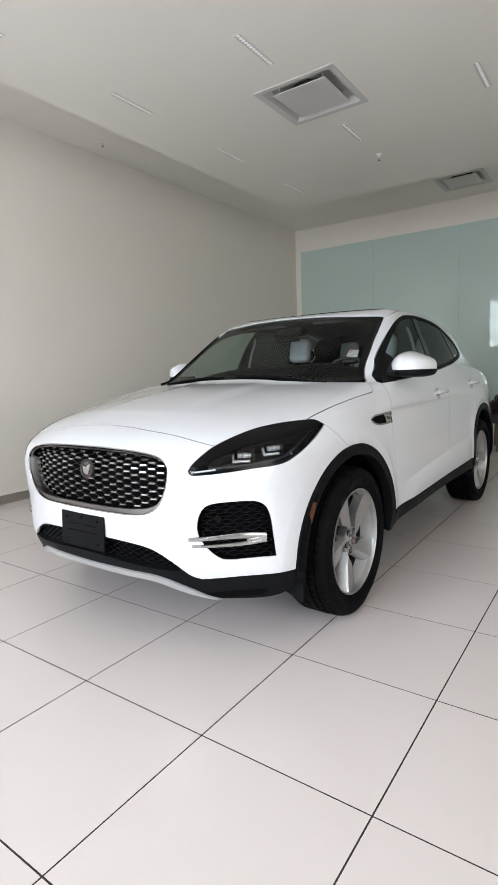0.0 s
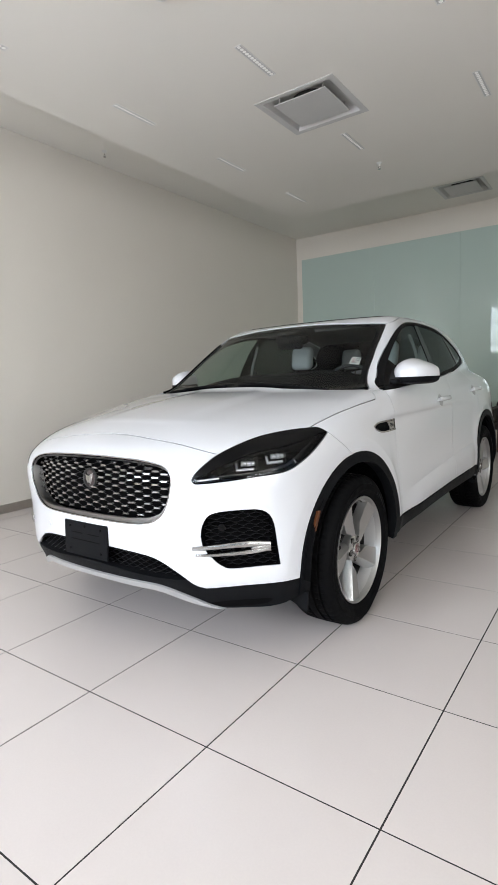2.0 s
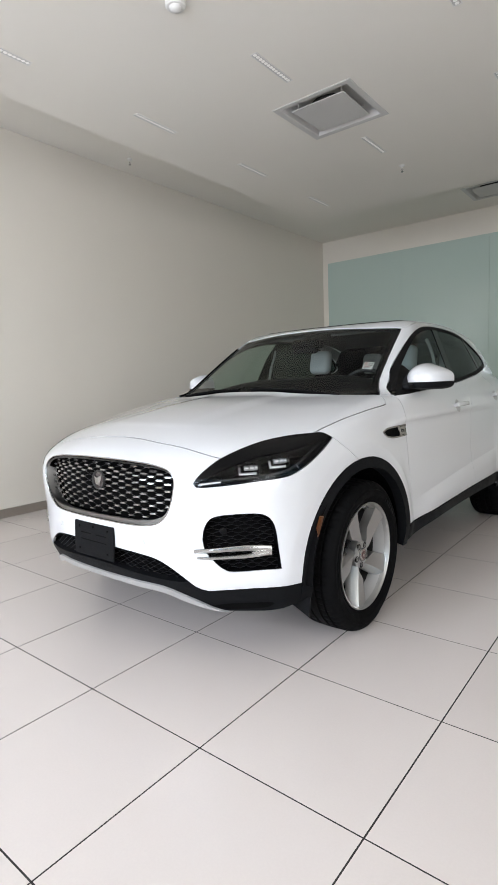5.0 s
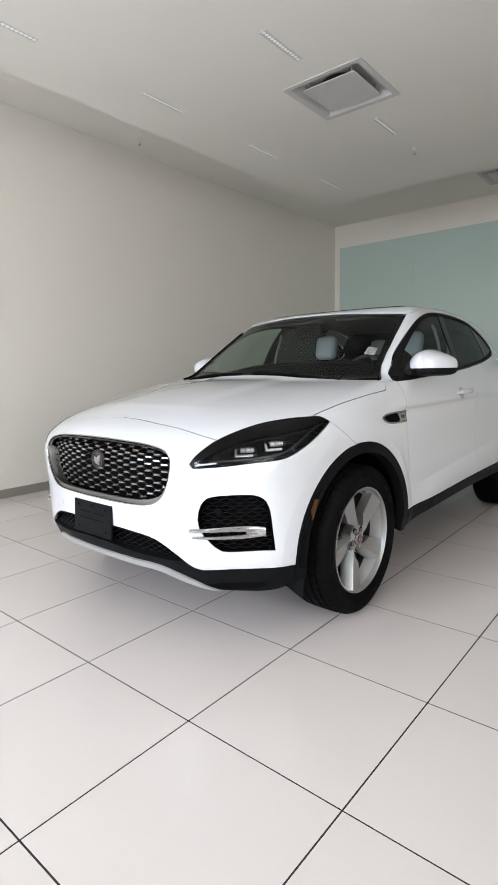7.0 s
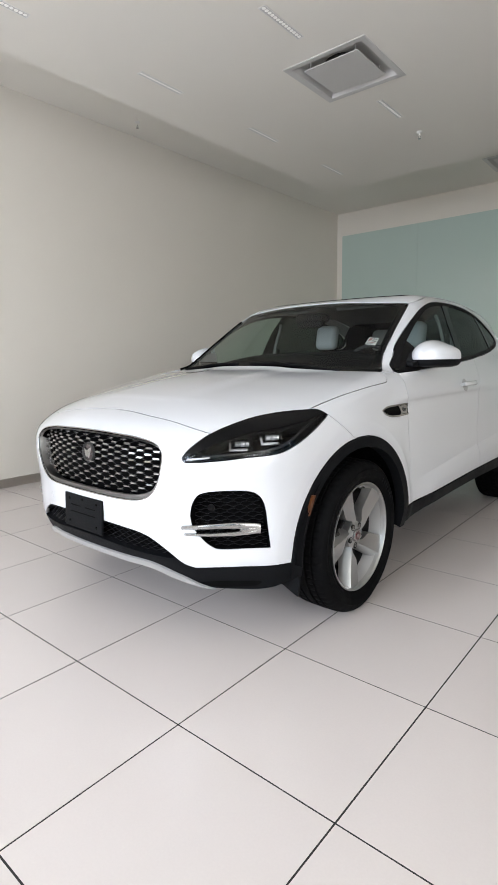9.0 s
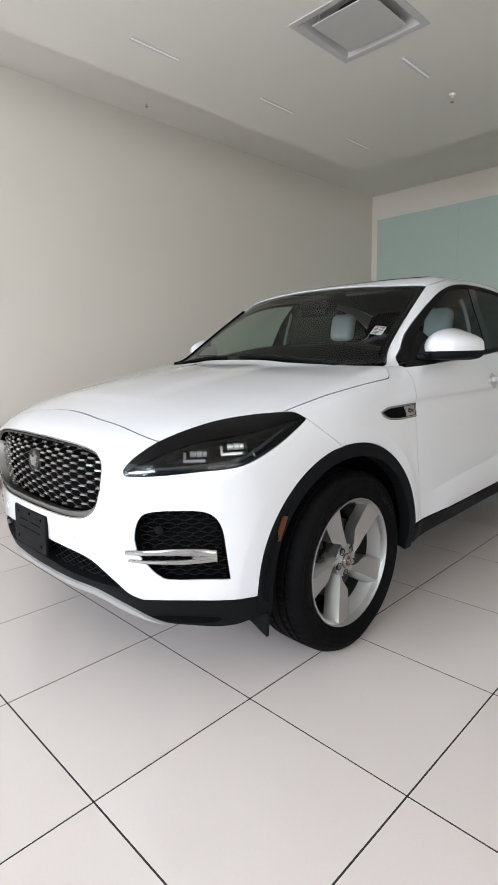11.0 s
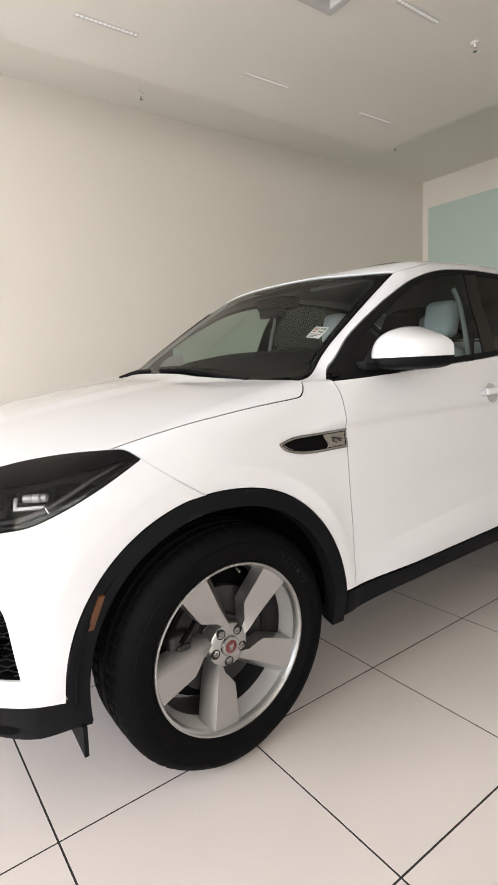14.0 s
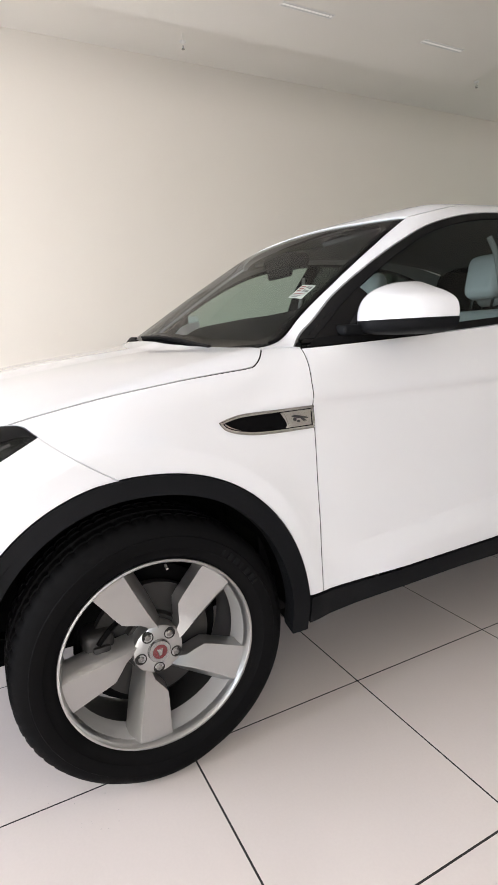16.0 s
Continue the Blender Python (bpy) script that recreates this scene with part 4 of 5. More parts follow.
for s in LR:
    dot = part("parking_sensor", disc_bm([(0, .001), (.0105, .001), (.0115, -.0015), (.013, -.0015), (.0135, .0008), (.0145, -.001)], 20), PAINT, car, smooth=True)
    dot.matrix_local = stand_on((.238, .553), .0006, side=s)

    # headlamps
    lamp_out = join(head_up, head_low[1:])
    lamp = panel("headlamp", front_map, lamp_out, DARK, car, sides=(s,), lift=-.140, lip=0, gap=-.004, grid=.025, label="dark swept headlamp with two projector units")[0]
    panel("lens", front_map, lamp_out, LAMP_GLASS, lamp, sides=(s,), lift=-.001, lip=.0, grid=.022, ghost=True, label="smoked clear lamp lens")
    rim_l = inset(lamp_out * WIDE, .012) / WIDE
    panel("lamp_bezel", front_map, lamp_out, GLOSS_BLACK, lamp, holes=[rim_l], sides=(s,), lift=-.004, lip=.10, grid=.02)
    DRL = material("light_guide", (.02, .02, .021), .25, coat=1.) if s == 1 else DRL
    bar_on_form("light_guide", front_map, bend([(.52, .836), (.60, .842), (.70, .850), (.775, .862), (.83, .892), (.89, .935), (.945, .968)]), .007, DRL, lamp, lift=-.018, sides=(s,), n=8)
    bar_on_form("light_shelf", front_map, bend([(.56, .885), (.66, .925), (.78, .94), (.90, .962)]), .006, DRL, lamp, lift=-.022, sides=(s,), n=6)
    for (u, z), at in (((.668, .880), (.690, -.551, .866)), ((.765, .896), (.780, -.460, .890))):
        m = stand_on((u, z), 0, side=s)
        m.translation = Vector((at[0] * s, at[1], at[2])) - .016 * m.col[2].xyz
        unit = part("projector", box_bm((-.050, -.030, -.004), (.050, .030, .012), .006), GLOSS_BLACK, lamp, smooth=True)
        unit.matrix_local = m
        part("projector_hood", box_bm((-.048, .015, .000), (.050, .023, .030), .003), GLOSS_BLACK, unit)
        part("reflector", box_bm((-.034, -.014, .002), (.038, .014, .008), .003), CHROME, unit, "bright chrome reflector")
        part("reflector_side", box_bm((-.052, -.030, .006), (-.042, .004, .016), .003), POLISHED, unit)
        part("reflector_shelf", box_bm((-.052, -.032, .004), (.026, -.021, .014), .003), POLISHED, unit)
        for x0, x1, r in ((-.028, -.006, .0115), (-.005, .016, .0130), (.017, .032, .0110)):
            lens_bm = revolve([(x0, .001), (x0, r * .8), (x0 + .002, r), (x1 - .002, r), (x1, r * .8), (x1, .001)], 14)
            bmesh.ops.transform(lens_bm, verts=lens_bm.verts, matrix=Matrix.Translation((0, -.001, .014)))
            part("projector_lens", lens_bm, POLISHED, unit, "bright chrome projector lens", smooth=True)
        part("projector_fin", box_bm((.036, -.014, .004), (.040, .016, .030), .001), CHROME, unit)
    # bright bar added for the windows' reflection at the lamp's inner tip
    bar_on_form("guide_end", front_map, bend([(.474, .822), (.505, .826), (.545, .831)]), .0045, POLISHED, lamp, lift=-.005, sides=(s,), n=8)

    cover = join(head_up, bend([(1.001, .971), (.962, .972), (.90, .958), (.78, .935), (.66, .917), (.56, .880), (.505, .850), (.455, .828)])[1:])
    panel("lamp_cover", front_map, cover, GLOSS_BLACK, lamp, sides=(s,), lift=.0012, lip=.012, gap=.001, grid=.018, label="gloss black upper lamp cover")
    tick = part("lamp_tick", box_bm((-.0013, -.011, 0), (.0013, .011, .003), .0006), POLISHED, lamp)
    tick.matrix_local = stand_on((.815, .872), -.012, side=s) @ pose(0, 0, 0, 0, 0, 25 * s)

    # lower side vents with a two-pronged bright blade
    fog = join(fog_rim)
    vent = panel("bumper_vent", front_map, fog, DARK, car, sides=(s,), lift=-.055, lip=-.049, gap=-.0005, grid=.04, label="black mesh bumper vent with a bright blade")[0]
    weave("vent_mesh", fog, .044, .0150, -.022, .0021, MESH, vent, side=s, swing=.36)
    for run, r0, r1, flat in (([(.446, .537), (.52, .545), (.60, .551), (.66, .549), (.700, .541)], .0085, .017, .05), ([(.456, .510), (.54, .513), (.62, .517), (.696, .526)], .0050, .0125, .05), ([(.638, .533), (.662, .533), (.7035, .534)], .004, .0235, .05)):
        pts = on_form(front_map, bend(run, .012), -.003)
        nn = form_normal(pts)
        bm, rings = bmesh.new(), []
        for i, (pt, no) in enumerate(zip(pts, nn)):
            rr = r0 + (r1 - r0) * (i / (len(pts) - 1)) ** .8
            rings.append([bm.verts.new(Vector((pt + no * (.012 * math.cos(a) if math.cos(a) > 0 else flat * math.cos(a)) + np.array((0, 0, 1.)) * rr * math.copysign(abs(math.sin(a)) ** .5, math.sin(a))) * (s, 1, 1))) for a in np.linspace(0, 2 * math.pi, 17)[:-1]])
        for a, b in zip(rings, rings[1:]):
            for k in range(16):
                bm.faces.new((a[k], a[(k + 1) % 16], b[(k + 1) % 16], b[k]))
        bm.faces.new(rings[0])
        bm.faces.new(rings[-1][::-1])
        part("blade", bm, CHROME, vent, "satin chrome blade", smooth=True)
    cap = part("sensor_cap", disc_bm([(0, .006), (.016, .004), (.018, -.02)], 16), GLOSS_BLACK, vent, smooth=True)
    cap.matrix_local = stand_on((.545, .622), -.018, side=s)

    # side vent on the wing
    frame_v = join(bend([(.226, .956), (.262, .965), (.299, .970), (.388, .972), (.5155, .973)]), line((.5155, .973), (.5145, .912))[1:], bend([(.5145, .912), (.363, .912), (.284, .921), (.240, .937), (.226, .956)])[1:])
    sv = panel("side_vent", side_map, frame_v, VENT_METAL, car, sides=(s,), lift=.004, lip=.008, gap=0, grid=.02, label="chrome side vent with a black insert")[0]
    bar_on_form("vent_rim", side_map, np.vstack([frame_v, frame_v[:1]]), .0021, CHROME, sv, lift=.0042, sides=(s,), n=6)
    panel("vent_insert", side_map, join(bend([(.238, .955), (.298, .965), (.350, .966), (.408, .966)]), bend([(.408, .966), (.428, .930), (.418, .918)])[1:], bend([(.418, .918), (.36, .918), (.300, .924), (.256, .940), (.238, .955)])[1:]), DARK, sv, sides=(s,), lift=.0052, lip=0, grid=.02)
    panel("vent_plate", side_map, join(line((.418, .964), (.502, .965)), line((.502, .965), (.502, .920))[1:], line((.502, .920), (.432, .920))[1:], line((.432, .920), (.418, .964))[1:]), VENT_METAL, sv, sides=(s,), lift=.0052, lip=.001, grid=.02)
    # no groove is cut: a thin dark bar gives its shade line
    groove = inset(frame_v, .0075)
    bar_on_form("vent_groove", side_map, np.vstack([groove, groove[:1]]), .0013, DARK, sv, lift=.0046, sides=(s,), n=4)
    for pts in (((.441, .950), (.452, .953), (.470, .949), (.490, .944), (.494, .940), (.472, .942), (.452, .945)),
                ((.448, .944), (.457, .944), (.455, .935), (.447, .938)),
                ((.470, .942), (.480, .941), (.490, .933), (.480, .934)),
                ((.460, .938), (.468, .937), (.466, .931), (.459, .933))):
        panel("vent_emblem", side_map, np.array(pts), ALLOY_DARK, sv, sides=(s,), lift=.0068, lip=.0014, gap=0, grid=.02)

# ---- door handles ----
for doors_of, yc, z, span in ((doors, 1.435, 1.030, .115), (doors2, 2.36, 1.062, .11)):
    for s, door in zip(LR, doors_of):
        m = stand_on((yc, z), .030, side_map, s)
        h = part("handle", box_bm((-span, -.014, -.008), (span, .016, .012), .010, 3), PAINT, door, "body-coloured door handle", smooth=True)
        h.matrix_local = m
        for e in (-1, 1):
            part("handle_foot", box_bm((e * (span - .03) - .016, -.010, -.034), (e * (span - .03) + .016, .011, 0), .004), PAINT, h)
        # a flat grey disc: the hollow's shade on white paint, put into the colour
        cup = part("handle_recess", disc_bm([(0, .0015), (.034, .0015), (.042, .0008), (.043, -.001)], 24), material("recess_shade_paint", (.42, .42, .42), .35, coat=.6) if s == 1 and yc < 2 else bpy.data.materials["recess_shade_paint"], door, smooth=True)
        cup.matrix_local = stand_on((yc - .02, z - .003), .0008, side_map, s)

# ---- door mirrors ----
for s, door in zip(LR, doors):
    def housing(z_lo, z_hi, grow=0.):
        """Part of the mirror's shell, between two heights."""
        bm, rows = bmesh.new(), []
        for i in range(15):
            t = i / 14
            y = .715 + .19 * t
            w = (1 - (1 - min(t * 1.02, 1)) ** 2.2) ** .55
            ring = []
            for kx in range(41):
                a = 2 * math.pi * kx / 40
                c, sn = math.cos(a), math.sin(a)
                outer = c > 0 and sn > 0
                x = .935 + (.119 + grow) * w * math.copysign(abs(c) ** (.30 if outer else .85 if sn > 0 else .6), c) + .012 * (t - .5)
                fall = 1.04 - .50 * step((x - .935) / .119, -.25, 1.15)
                zz = 1.205 + ((.104 + grow) * (.30 + .70 * w) * abs(sn) ** (.62 if outer else .95) * fall if sn > 0 else -.052 * (.6 + .4 * w) * abs(sn) ** .55)
                ring.append((x, y + .035 * ((x - .938) / .122), min(max(zz, z_lo), z_hi)))
            rows.append([bm.verts.new((s * p[0], p[1], p[2])) for p in ring[:-1]])
        for a, b in zip(rows, rows[1:]):
            for q in range(40):
                bm.faces.new((a[q], a[(q + 1) % 40], b[(q + 1) % 40], b[q]))
        bm.faces.new(rows[0])
        bm.faces.new(rows[-1][::-1])
        bmesh.ops.remove_doubles(bm, verts=bm.verts, dist=.0004)
        return bm

    def mirror_face():
        bm = bmesh.new()
        bm.faces.new([bm.verts.new((s * (.944 + .105 * math.cos(a)), .9095 + .030 * math.cos(a), 1.232 + .058 * math.sin(a))) for a in np.linspace(0, 2 * math.pi, 33)[:-1]])
        return bm
    mirror = part("door_mirror", housing(1.200, 1.4), PAINT, car, "white door mirror with a black underside", smooth=True)
    part("mirror_base", housing(1.1, 1.199, .001), CLADDING, mirror, smooth=True)
    part("mirror_glass", mirror_face(), CHROME, mirror)
    part("mirror_arm", box_bm((s * .848 - .052, .655, 1.160), (s * .848 + .052, .80, 1.192), .011, 3), CLADDING, mirror, smooth=True)

# ---- wipers, sticker ----
for a, b in (((.60, .893), (.02, .875)), ((-.06, .872), (-.62, .925))):
    run = on_form(screen_map, bend([a, ((a[0] + b[0]) / 2, (a[1] + b[1]) / 2 + .006), b], .05), .004)
    wiper = part("wiper", tube([tuple(q) for q in run], .006, 6), TRIM, car, "black windscreen wiper", smooth=True)
    part("wiper_blade", tube([tuple(q - (0, 0, .008)) for q in run], .004, 4), RUBBER, wiper)
cowl = np.vstack([bend([(0, .264), (.145, .268), (.276, .278), (.40, .297), (.54, .327), (.70, .369), (.765, .390)]), bend([(.765, .390), (.75, .44), (.66, .40), (.5, .36), (.3, .33), (0, .315)])[1:]])
panel("scuttle", top_map, both(cowl), TRIM, car, lift=-.012, lip=0, grid=.04, label="black scuttle panel under the windscreen")
q = np.array([(.586, 1.226), (.579, 1.302), (.634, 1.312), (.642, 1.236)])
sticker = panel("inspection_sticker", screen_map, q, PAPER, ws, lift=-.0095, lip=0, gap=0, grid=.02, label="small white and red windscreen sticker")[0]
for a0, a1, b0, b1, mt in ((.08, .40, .80, .90, INK_RED), (.08, .40, .64, .74, INK_RED), (.08, .36, .48, .58, INK_RED), (.50, .66, .76, .90, INK), (.72, .90, .70, .90, INK), (.50, .60, .48, .68, INK), (.66, .90, .46, .60, INK),
                           (.10, .88, .30, .36, INK_RED), (.10, .70, .18, .24, INK), (.10, .55, .08, .13, INK)):
    panel("sticker_bar", screen_map, np.array([q[0] + a * (q[3] - q[0]) + b * (q[1] - q[0]) for a, b in ((a0, b0), (a1, b0), (a1, b1), (a0, b1))]), mt, sticker, lift=-.0088, lip=0, gap=0, grid=.02)
part("vin_plate", box_bm((.48, .56, 1.128), (.58, .575, 1.132)), CHROME, car)

# ---- cabin inside ----
box("cabin_floor", (-.80, .30, .30), (.80, 3.0, .42), TRIM, car)
for s in LR:
    box("door_lining", (s * .815 - .035, .45, .42), (s * .815 + .02, 3.0, 1.10), TRIM, car, bevel=.02)
box("bulkhead", (-.78, .40, .30), (.78, .46, 1.05), TRIM, car)
dash = bmesh.new()
prof = [(.42, 1.08), (.55, 1.155), (.70, 1.232), (.86, 1.254), (.96, 1.21), (.99, 1.04), (.93, .86), (.86, .70), (.50, .60)]
rows = []
for x in np.linspace(-.79, .79, 25):
    hood = .018 * math.exp(-((x - .37) / .17) ** 2)
    rows.append([dash.verts.new((x, y + .10 * (x / .8) ** 2 - .04, z - .04 * (x / .8) ** 2 - .05 * abs(x / .8) ** 4 + hood * (y > .65))) for y, z in prof])
for a, b in zip(rows, rows[1:]):
    for i in range(len(prof)):
        dash.faces.new((a[i], a[(i + 1) % len(prof)], b[(i + 1) % len(prof)], b[i]))
part("dashboard", dash, TRIM, car, "dark soft-touch dashboard", smooth=True)
ring = [(.19 * math.cos(a), 0, .19 * math.sin(a)) for a in np.linspace(0, 2 * math.pi, 41)[:-1]]
wheel_m = pose(.37, 1.09, 1.12, -24, 0, 0)
WHEEL_HIDE = material("wheel_leather", (.014, .014, .0135), .6, grain=.1, fine=240)
steer = part("steering_wheel", tube(ring, .015, 8, True), WHEEL_HIDE, car, "dark leather steering wheel", smooth=True)
steer.matrix_local = wheel_m
part("steering_boss", box_bm((-.08, -.03, -.06), (.08, .02, .06), .02, 3), TRIM, steer, smooth=True)
for k in (-1, 1):
    part("steering_spoke", box_bm((k * .13 - .06, -.008, -.012), (k * .13 + .06, .008, .012), .004), TRIM, steer)
part("column", tube([(0, -.02, 0), (0, -.35, -.05)], .04, 8), TRIM, steer)


def seat_shape(x, y, recline=20):
    lean = radians(recline)
    cushion = box_bm((x - .25, y - .26, .52), (x + .25, y + .28, .70), .06, 4)
    seat = part("seat", cushion, SEAT, car, "pale grey leather seat", smooth=True)
    back = box_bm((x - .245, -.075, 0), (x + .245, .075, .625), .06, 4)
    for v in back.verts:
        v.co.x = x + (v.co.x - x) * (1 - .18 * max(0, (v.co.z - .25) / .35))
    bmesh.ops.transform(back, verts=back.verts, matrix=Matrix.Translation((0, y + .27, .64)) @ Matrix.Rotation(radians(-recline), 4, 'X'))
    part("seat_back", back, SEAT, seat, smooth=True)
    head = box_bm((x - .098, -.052, 0), (x + .098, .052, .205), .048, 5)
    bmesh.ops.transform(head, verts=head.verts, matrix=Matrix.Translation((0, y + .27 + .688 * math.sin(lean), .64 + .688 * math.cos(lean))) @ Matrix.Rotation(.6 * -lean, 4, 'X'))
    part("headrest", head, SEAT, seat, smooth=True)
    for k in (-1, 1):
        part("headrest_post", tube([(x + k * .06, y + .27 + r * math.sin(lean), .64 + r * math.cos(lean)) for r in (.50, .72)], .007), CHROME, seat)


for s in LR:
    seat_shape(.36 if s == 1 else -.38, 1.345 if s == 1 else 1.26)
    seat_shape(s * .40, 2.30)
box("centre_console", (-.12, .80, .42), (.12, 1.9, .74), TRIM, car, bevel=.03)
panel("headliner", top_map, both(roof_half), HEADLINER, car, lift=-.035, lip=0, grid=.06, gap=.01)
panel("pillar_lining", side_map, pillar, POST, car, sides=LR, lift=-.018, lip=0, grid=.04)
panel("rear_pillar_lining", side_map, c_pillar, TRIM, car, sides=LR, lift=-.024, lip=0, grid=.05, gap=-.03)
panel("rear_lining", side_map, quarter, TRIM, car, sides=LR, lift=-.032, lip=0, grid=.05, gap=-.02)
for s in LR:
    part("post_lining", tube([(s * x, y, z) for x, y, z in bend([(.765, 1.515, 1.08), (.75, 1.51, 1.22), (.722, 1.512, 1.36), (.695, 1.52, 1.44), (.672, 1.51, 1.50)], .03)], .011, 8), POST, car, "pale inner door post trim", smooth=True)
    part("belt", tube([(s * .74, 1.56, 1.30), (s * .70, 1.62, .70)], .012, 4), TRIM, car, "dark seat belt")
for s in LR:
    visor = box_bm((s * .33 - .21, -.09, -.011), (s * .33 + .21, .09, .011), .009, 3)
    ob = part("sun_visor", visor, VISOR, car, "grey folded sun visor", smooth=True)
    ob.matrix_local = pose(0, 1.20, 1.566, 9, 0, 0)
part("camera_pod", box_bm((-.11, .93, 1.46), (.11, 1.06, 1.525), .025, 3), TRIM, car, "black sensor pod behind the windscreen", smooth=True)
part("rear_view_mirror", box_bm((-.10, .945, 1.422), (.10, .975, 1.476), .014, 4), TRIM, car, "dark rear-view mirror", smooth=True)

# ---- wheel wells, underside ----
# wells and underside are near-black, their shade held in the colour
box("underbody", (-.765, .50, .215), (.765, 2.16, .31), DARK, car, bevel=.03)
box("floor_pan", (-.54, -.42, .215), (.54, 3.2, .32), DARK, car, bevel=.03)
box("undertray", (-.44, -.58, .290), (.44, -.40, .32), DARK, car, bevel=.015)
for cy in (0, 2.681):
    for s in LR:
        bm = bmesh.new()
        rows = []
        for a in np.linspace(-2, 182, 28):
            c, sn = math.cos(radians(a)), math.sin(radians(a))
            rr = .445 if cy == 0 else .46
            rows.append([bm.verts.new((s * x, cy + rr * c, .365 + rr * sn)) for x in (.50, .925)])
        for a, b in zip(rows, rows[1:]):
            bm.faces.new((a[0], a[1], b[1], b[0]))
        bm.faces.new([r[0] for r in rows])
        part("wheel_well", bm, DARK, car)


# ---- wheels ----
def tyre_bm():
    bm, rows, n = bmesh.new(), [], 300
    prof = [(-.098, .262), (-.114, .285), (-.1185, .312), (-.113, .338), (-.100, .355), (-.086, .3625), (-.066, .3645), (-.064, .357), (-.056, .357), (-.054, .365), (-.030, .3655), (-.028, .358), (-.018, .358), (-.016, .366),
            (.016, .366), (.018, .358), (.028, .358), (.030, .3655), (.054, .365), (.056, .357), (.064, .357), (.066, .3645), (.086, .3625), (.100, .355), (.113, .338), (.116, .326), (.1190, .324), (.1195, .312), (.1165, .296), (.1140, .294), (.110, .280), (.098, .264)]
    for i in range(n):
        a = 2 * math.pi * i / n
        row = []
        for x, r in prof:
            cut = .0048 if (i % 5 == 0 and .029 < abs(x) < .087 and r > .3615) else 0
            r = r + .006 * max(0, (r - .28) / .086)
            # the tread presses flat where it stands on the floor, and the walls bulge a little there
            zz = max((r - cut) * math.cos(a), -.3638)
            swell = (1 + .05 * max(0, -math.cos(a) - .93) / .07) * (1.07 if x < 0 else 1)
            row.append(bm.verts.new(((x - (cut if x > 0 else -cut) * .3) * swell, (r - cut) * math.sin(a), zz)))
        rows.append(row)
    for i in range(n):
        for j in range(len(prof) - 1):
            a, b = rows[i], rows[(i + 1) % n]
            bm.faces.new((a[j], b[j], b[j + 1], a[j + 1]))
    return bm


def spoke_bm(k):
    """A broad blade that widens to the rim, its clockwise flank bevelled back."""
    bm = bmesh.new()
    rows = []
    for r, c_out, c_ridge, c_in, x in ((.042, .047, .032, .012, .0705), (.064, .050, .034, .014, .0755), (.088, .053, .034, .004, .079), (.112, .056, .034, -.020, .080), (.128, .058, .035, -.034, .081), (.150, .060, .036, -.038, .083), (.195, .063, .039, -.043, .088), (.235, .066, .042, -.048, .093), (.255, .068, .044, -.050, .096)):
        row = []
        for c, xx in ((c_out + .004, x - .056), (c_out, x - .030), (c_ridge, x), (c_in, x - .009), (c_in - .004, x - .056)):
            a = radians(k)
            row.append(bm.verts.new((xx, r * math.sin(a) + c * math.cos(a), r * math.cos(a) - c * math.sin(a))))
        rows.append(row)
    for a, b in zip(rows, rows[1:]):
        for j in range(5):
            bm.faces.new((a[j], a[(j + 1) % 5], b[(j + 1) % 5], b[j]))
    bm.faces.new(rows[0])
    bm.faces.new(rows[-1][::-1])
    bev = [e for e in bm.edges if len(e.link_faces) == 2 and e.calc_face_angle(0) > radians(25)]
    bmesh.ops.bevel(bm, geom=bev, offset=.0022, segments=2, affect='EDGES')
    return bm


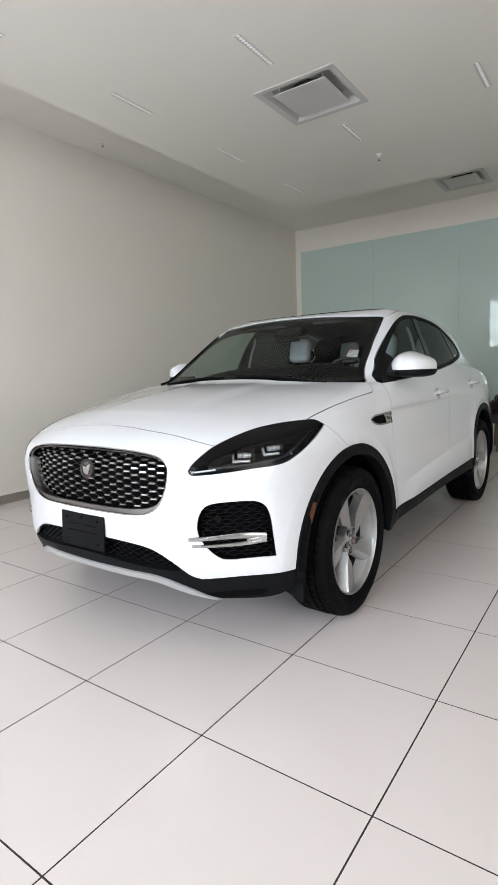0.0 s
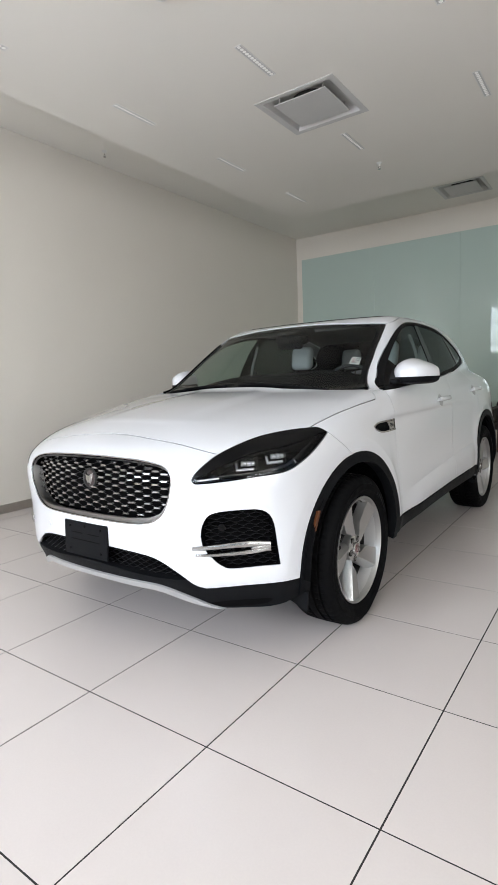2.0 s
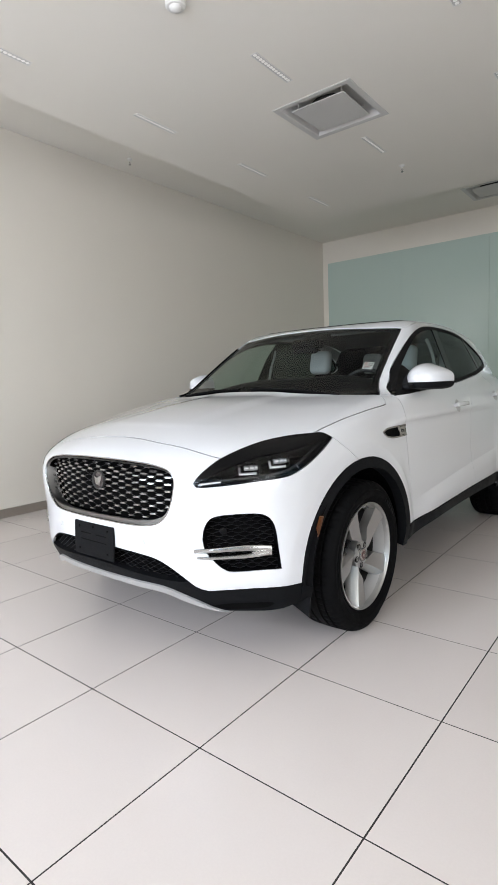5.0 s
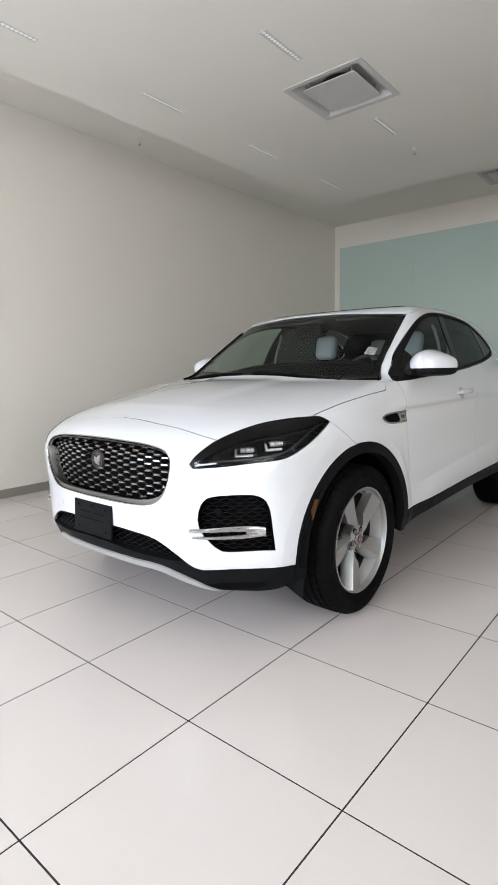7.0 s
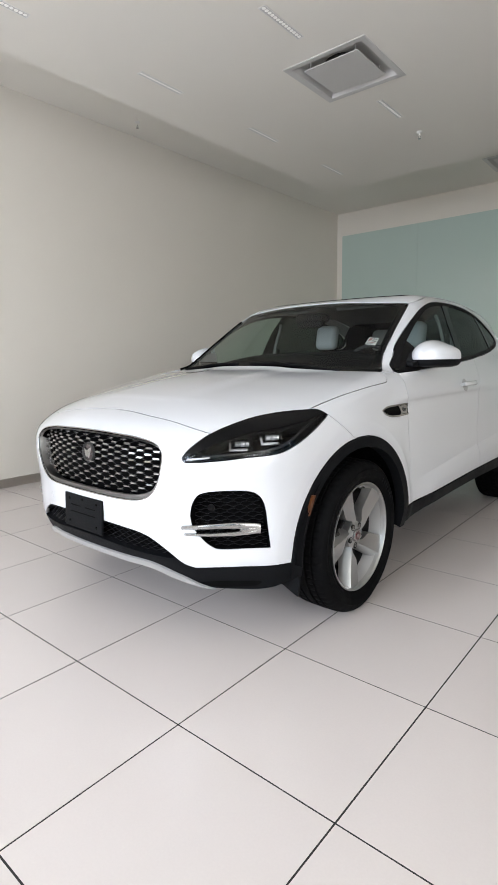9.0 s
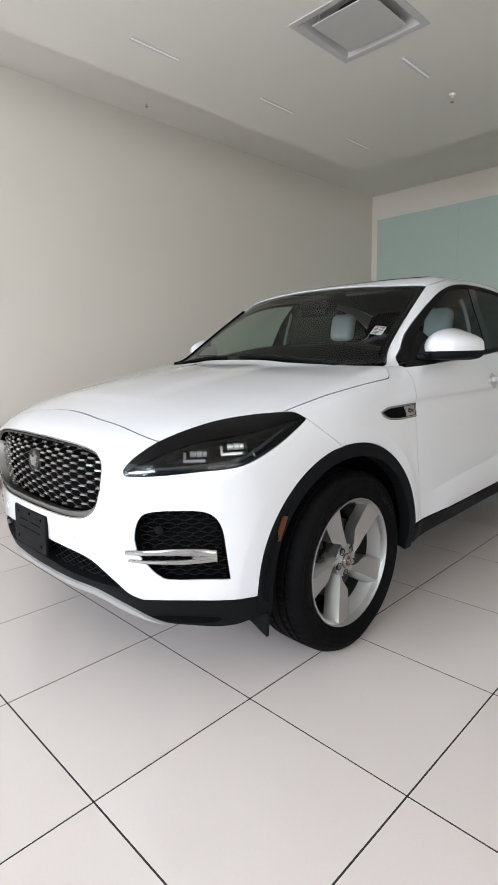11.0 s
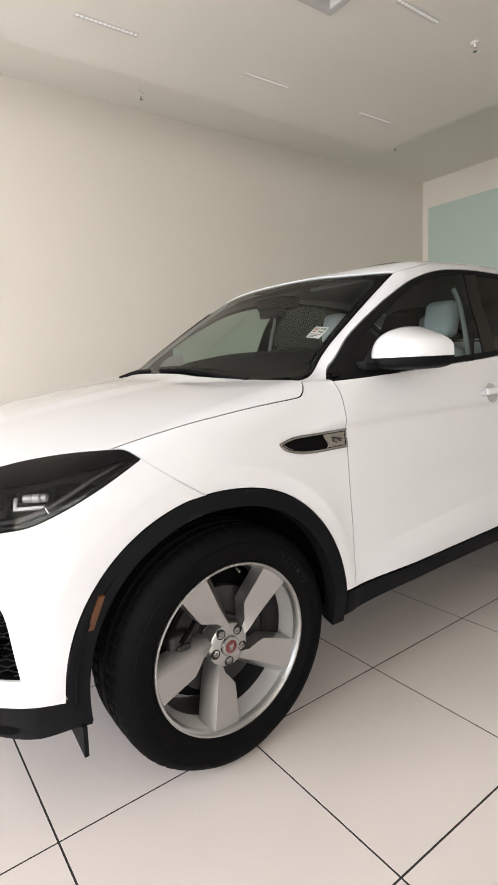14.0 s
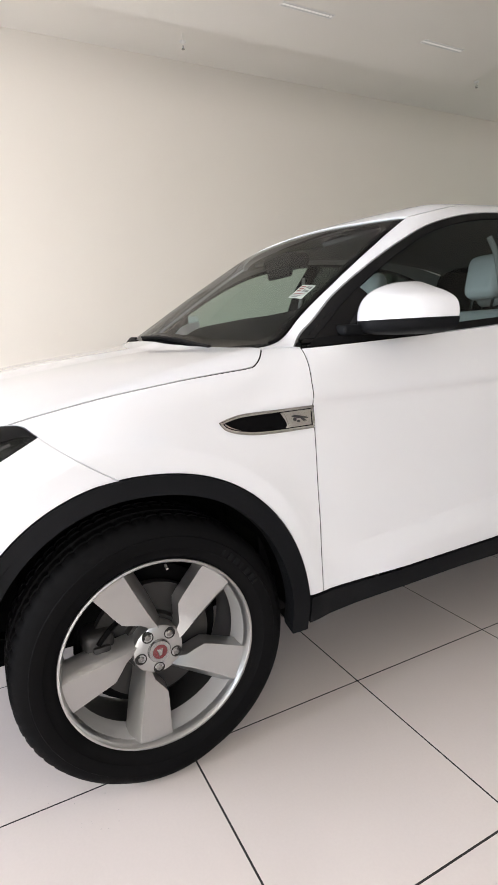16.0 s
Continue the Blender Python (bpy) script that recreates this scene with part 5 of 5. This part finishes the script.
def wheel(cy, side, turn):
    rim = part("wheel", revolve([(.096, .260), (.102, .2645), (.106, .2635), (.107, .258), (.103, .2545), (.092, .252), (.080, .249)], 96), ALLOY, car, "five-spoke silver alloy wheel with a red centre cap", smooth=True)
    # one barrel, silver in the lit outer part, darker inside for the wheel's shade
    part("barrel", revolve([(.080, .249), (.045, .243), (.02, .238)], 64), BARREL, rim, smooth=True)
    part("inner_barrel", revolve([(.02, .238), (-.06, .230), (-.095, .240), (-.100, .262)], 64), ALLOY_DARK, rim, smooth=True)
    part("tyre", tyre_bm(), RUBBER, rim, "black tyre with a blocked tread", smooth=True)
    for k in range(5):
        part("spoke", spoke_bm(turn + 72 * k), ALLOY, rim, smooth=True)
        a = radians(turn + 72 * k - 4)
        y, z = .051 * math.sin(a), .051 * math.cos(a)
        part("nut_well", revolve([(.0735, .001), (.0735, .0125), (.0755, .013), (.0755, .0155), (.06, .0165)], 16), IRON, rim, smooth=True).location = (0, y, z)
        nut = part("wheel_nut", revolve([(.060, .009), (.0765, .0088), (.0785, .006), (.0785, .001)], 6), GREY_CHROME, rim)
        nut.location = (0, y, z)
    part("hub", revolve([(.02, .070), (.056, .0695), (.069, .067), (.0732, .060), (.0742, .036), (.0742, .001)], 40), ALLOY, rim, smooth=True)
    cap = part("hub_cap", revolve([(.072, .032), (.082, .031), (.085, .029), (.085, .020)], 32), CHROME, rim, smooth=True)
    part("cap_face", revolve([(.084, .0212), (.0855, .015), (.086, .001)], 32), RED, cap, "red centre cap face", smooth=True)
    shield = bmesh.new()
    tri = [(-.010, .009), (.010, .009), (.004, -.012), (-.004, -.012)]
    f0, f1 = [shield.verts.new((.0845, y, z)) for y, z in tri], [shield.verts.new((.0885, y * .7, z * .7)) for y, z in tri]
    for i in range(4):
        shield.faces.new((f0[i], f0[(i + 1) % 4], f1[(i + 1) % 4], f1[i]))
    shield.faces.new(f1)
    part("cap_mark", shield, CHROME, cap)
    for i in range(7):
        bar, a0, wide = bmesh.new(), 36 + 4.2 * i, 2.6 if i % 3 else 1.6
        q4 = [(r, radians(a0 + w)) for r, w in ((.300, 0), (.318, 0), (.318, wide), (.300, wide))]
        f0 = [bar.verts.new((.1150 + .04 * (r - .300), r * math.sin(a), r * math.cos(a))) for r, a in q4]
        f1 = [bar.verts.new((.1215 - .06 * abs(r - .309), r * math.sin(a), r * math.cos(a))) for r, a in q4]
        for j in range(4):
            bar.faces.new((f0[j], f0[(j + 1) % 4], f1[(j + 1) % 4], f1[j]))
        bar.faces.new(f1)
        part("sidewall_bar", bar, CLADDING, rim)
    part("valve", tube([(.082, .035, .238), (.098, .035, .232)], .004, 6), CHROME, rim)
    disc = part("brake_disc", revolve([(-.012, .070), (-.012, .165), (.012, .165), (.012, .085), (.030, .080), (.032, .02)], 56), IRON, rim, "grey iron brake disc", smooth=True)
    cal = part("brake_caliper", box_bm((-.045, -.185, -.085), (.048, -.105, .075), .018, 3), IRON, disc, "dark brake caliper", smooth=True)
    part("caliper_bridge", box_bm((.040, -.165, -.03), (.058, -.118, .045), .008), IRON, cal, smooth=True)
    part("brake_hose", tube([(.05, -.15, .05), (.055, -.12, .085), (.03, -.09, .09)], .007, 6), DARK, cal)
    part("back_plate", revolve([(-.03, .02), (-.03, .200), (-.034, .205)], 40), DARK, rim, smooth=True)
    front = cy == 0
    rim.matrix_local = pose(side * (.843 if front else .8365), cy + (.019 if front else 0), .3640, 0, 0, (.5 if front else 0) + (180 if side == -1 else 0))
    return rim


for cy, turn in ((0, 44), (2.681, 19)):
    for s in LR:
        wheel(cy, s, turn)

# ---- floor tiles ----
tile_bm = box_bm((.0028, .0028, -.010), (P - .0028, P - .0028, 0))
tile_mesh = bpy.data.meshes.new("floor_tile")
tile_bm.to_mesh(tile_mesh)
tile_bm.free()
tile_mesh.materials.append(TILE)
lay_askew = pose(0, .0045, 0, 0, 0, -.38)
for i in range(-7, 8):
    for j in range(-6, 13):
        x, y = i * P, j * P
        if i == -7 or y + P > BACK:
            # cut tiles along the walls, tucked under the skirting
            x0, y1 = max(x, LEFT - .06), min(y + P, BACK + .04)
            if y1 - y < .03:
                continue
            t = box("floor_tile", (x0 + .0028, y + .0028, -.010), (x + P - .0028, y1 - .0028, 0), TILE, floor)
            t.matrix_local = lay_askew
        else:
            t = new("floor_tile", tile_mesh)
            t.parent = floor
            t.matrix_local = lay_askew @ pose(x, y, random.uniform(-.0002, .0002))

# a few crumbs of grit by the front tyre
rng = random.Random(4)
verts, faces = [], []
for gx, gy in ((-.06, .82), (.03, .945), (.10, .91), (.095, .99), (.14, 1.0), (-.05, .78), (-.01, .83), (.11, .925), (.02, .88), (.16, .94)):
    for _ in range(rng.randint(1, 3)):
        x, y, r = gx + rng.gauss(0, .012), gy + rng.gauss(0, .012), rng.uniform(.0006, .0016)
        n = len(verts)
        verts += [(x + r * rng.uniform(.6, 1.3) * math.cos(a), y + r * rng.uniform(.6, 1.3) * math.sin(a), .0002) for a in (0, 1.3, 2.5, 3.8, 5.1)] + [(x, y, r * .8)]
        faces += [(n + i, n + (i + 1) % 5, n + 5) for i in range(5)]
grit = mesh_ob("grit", verts, faces, material("grey_grit", (.40, .38, .36), .9, grain=.3, fine=200))
tagged(grit, "loose grey grit crumbs on the tiles by the tyre", "grit", kind="stuff")
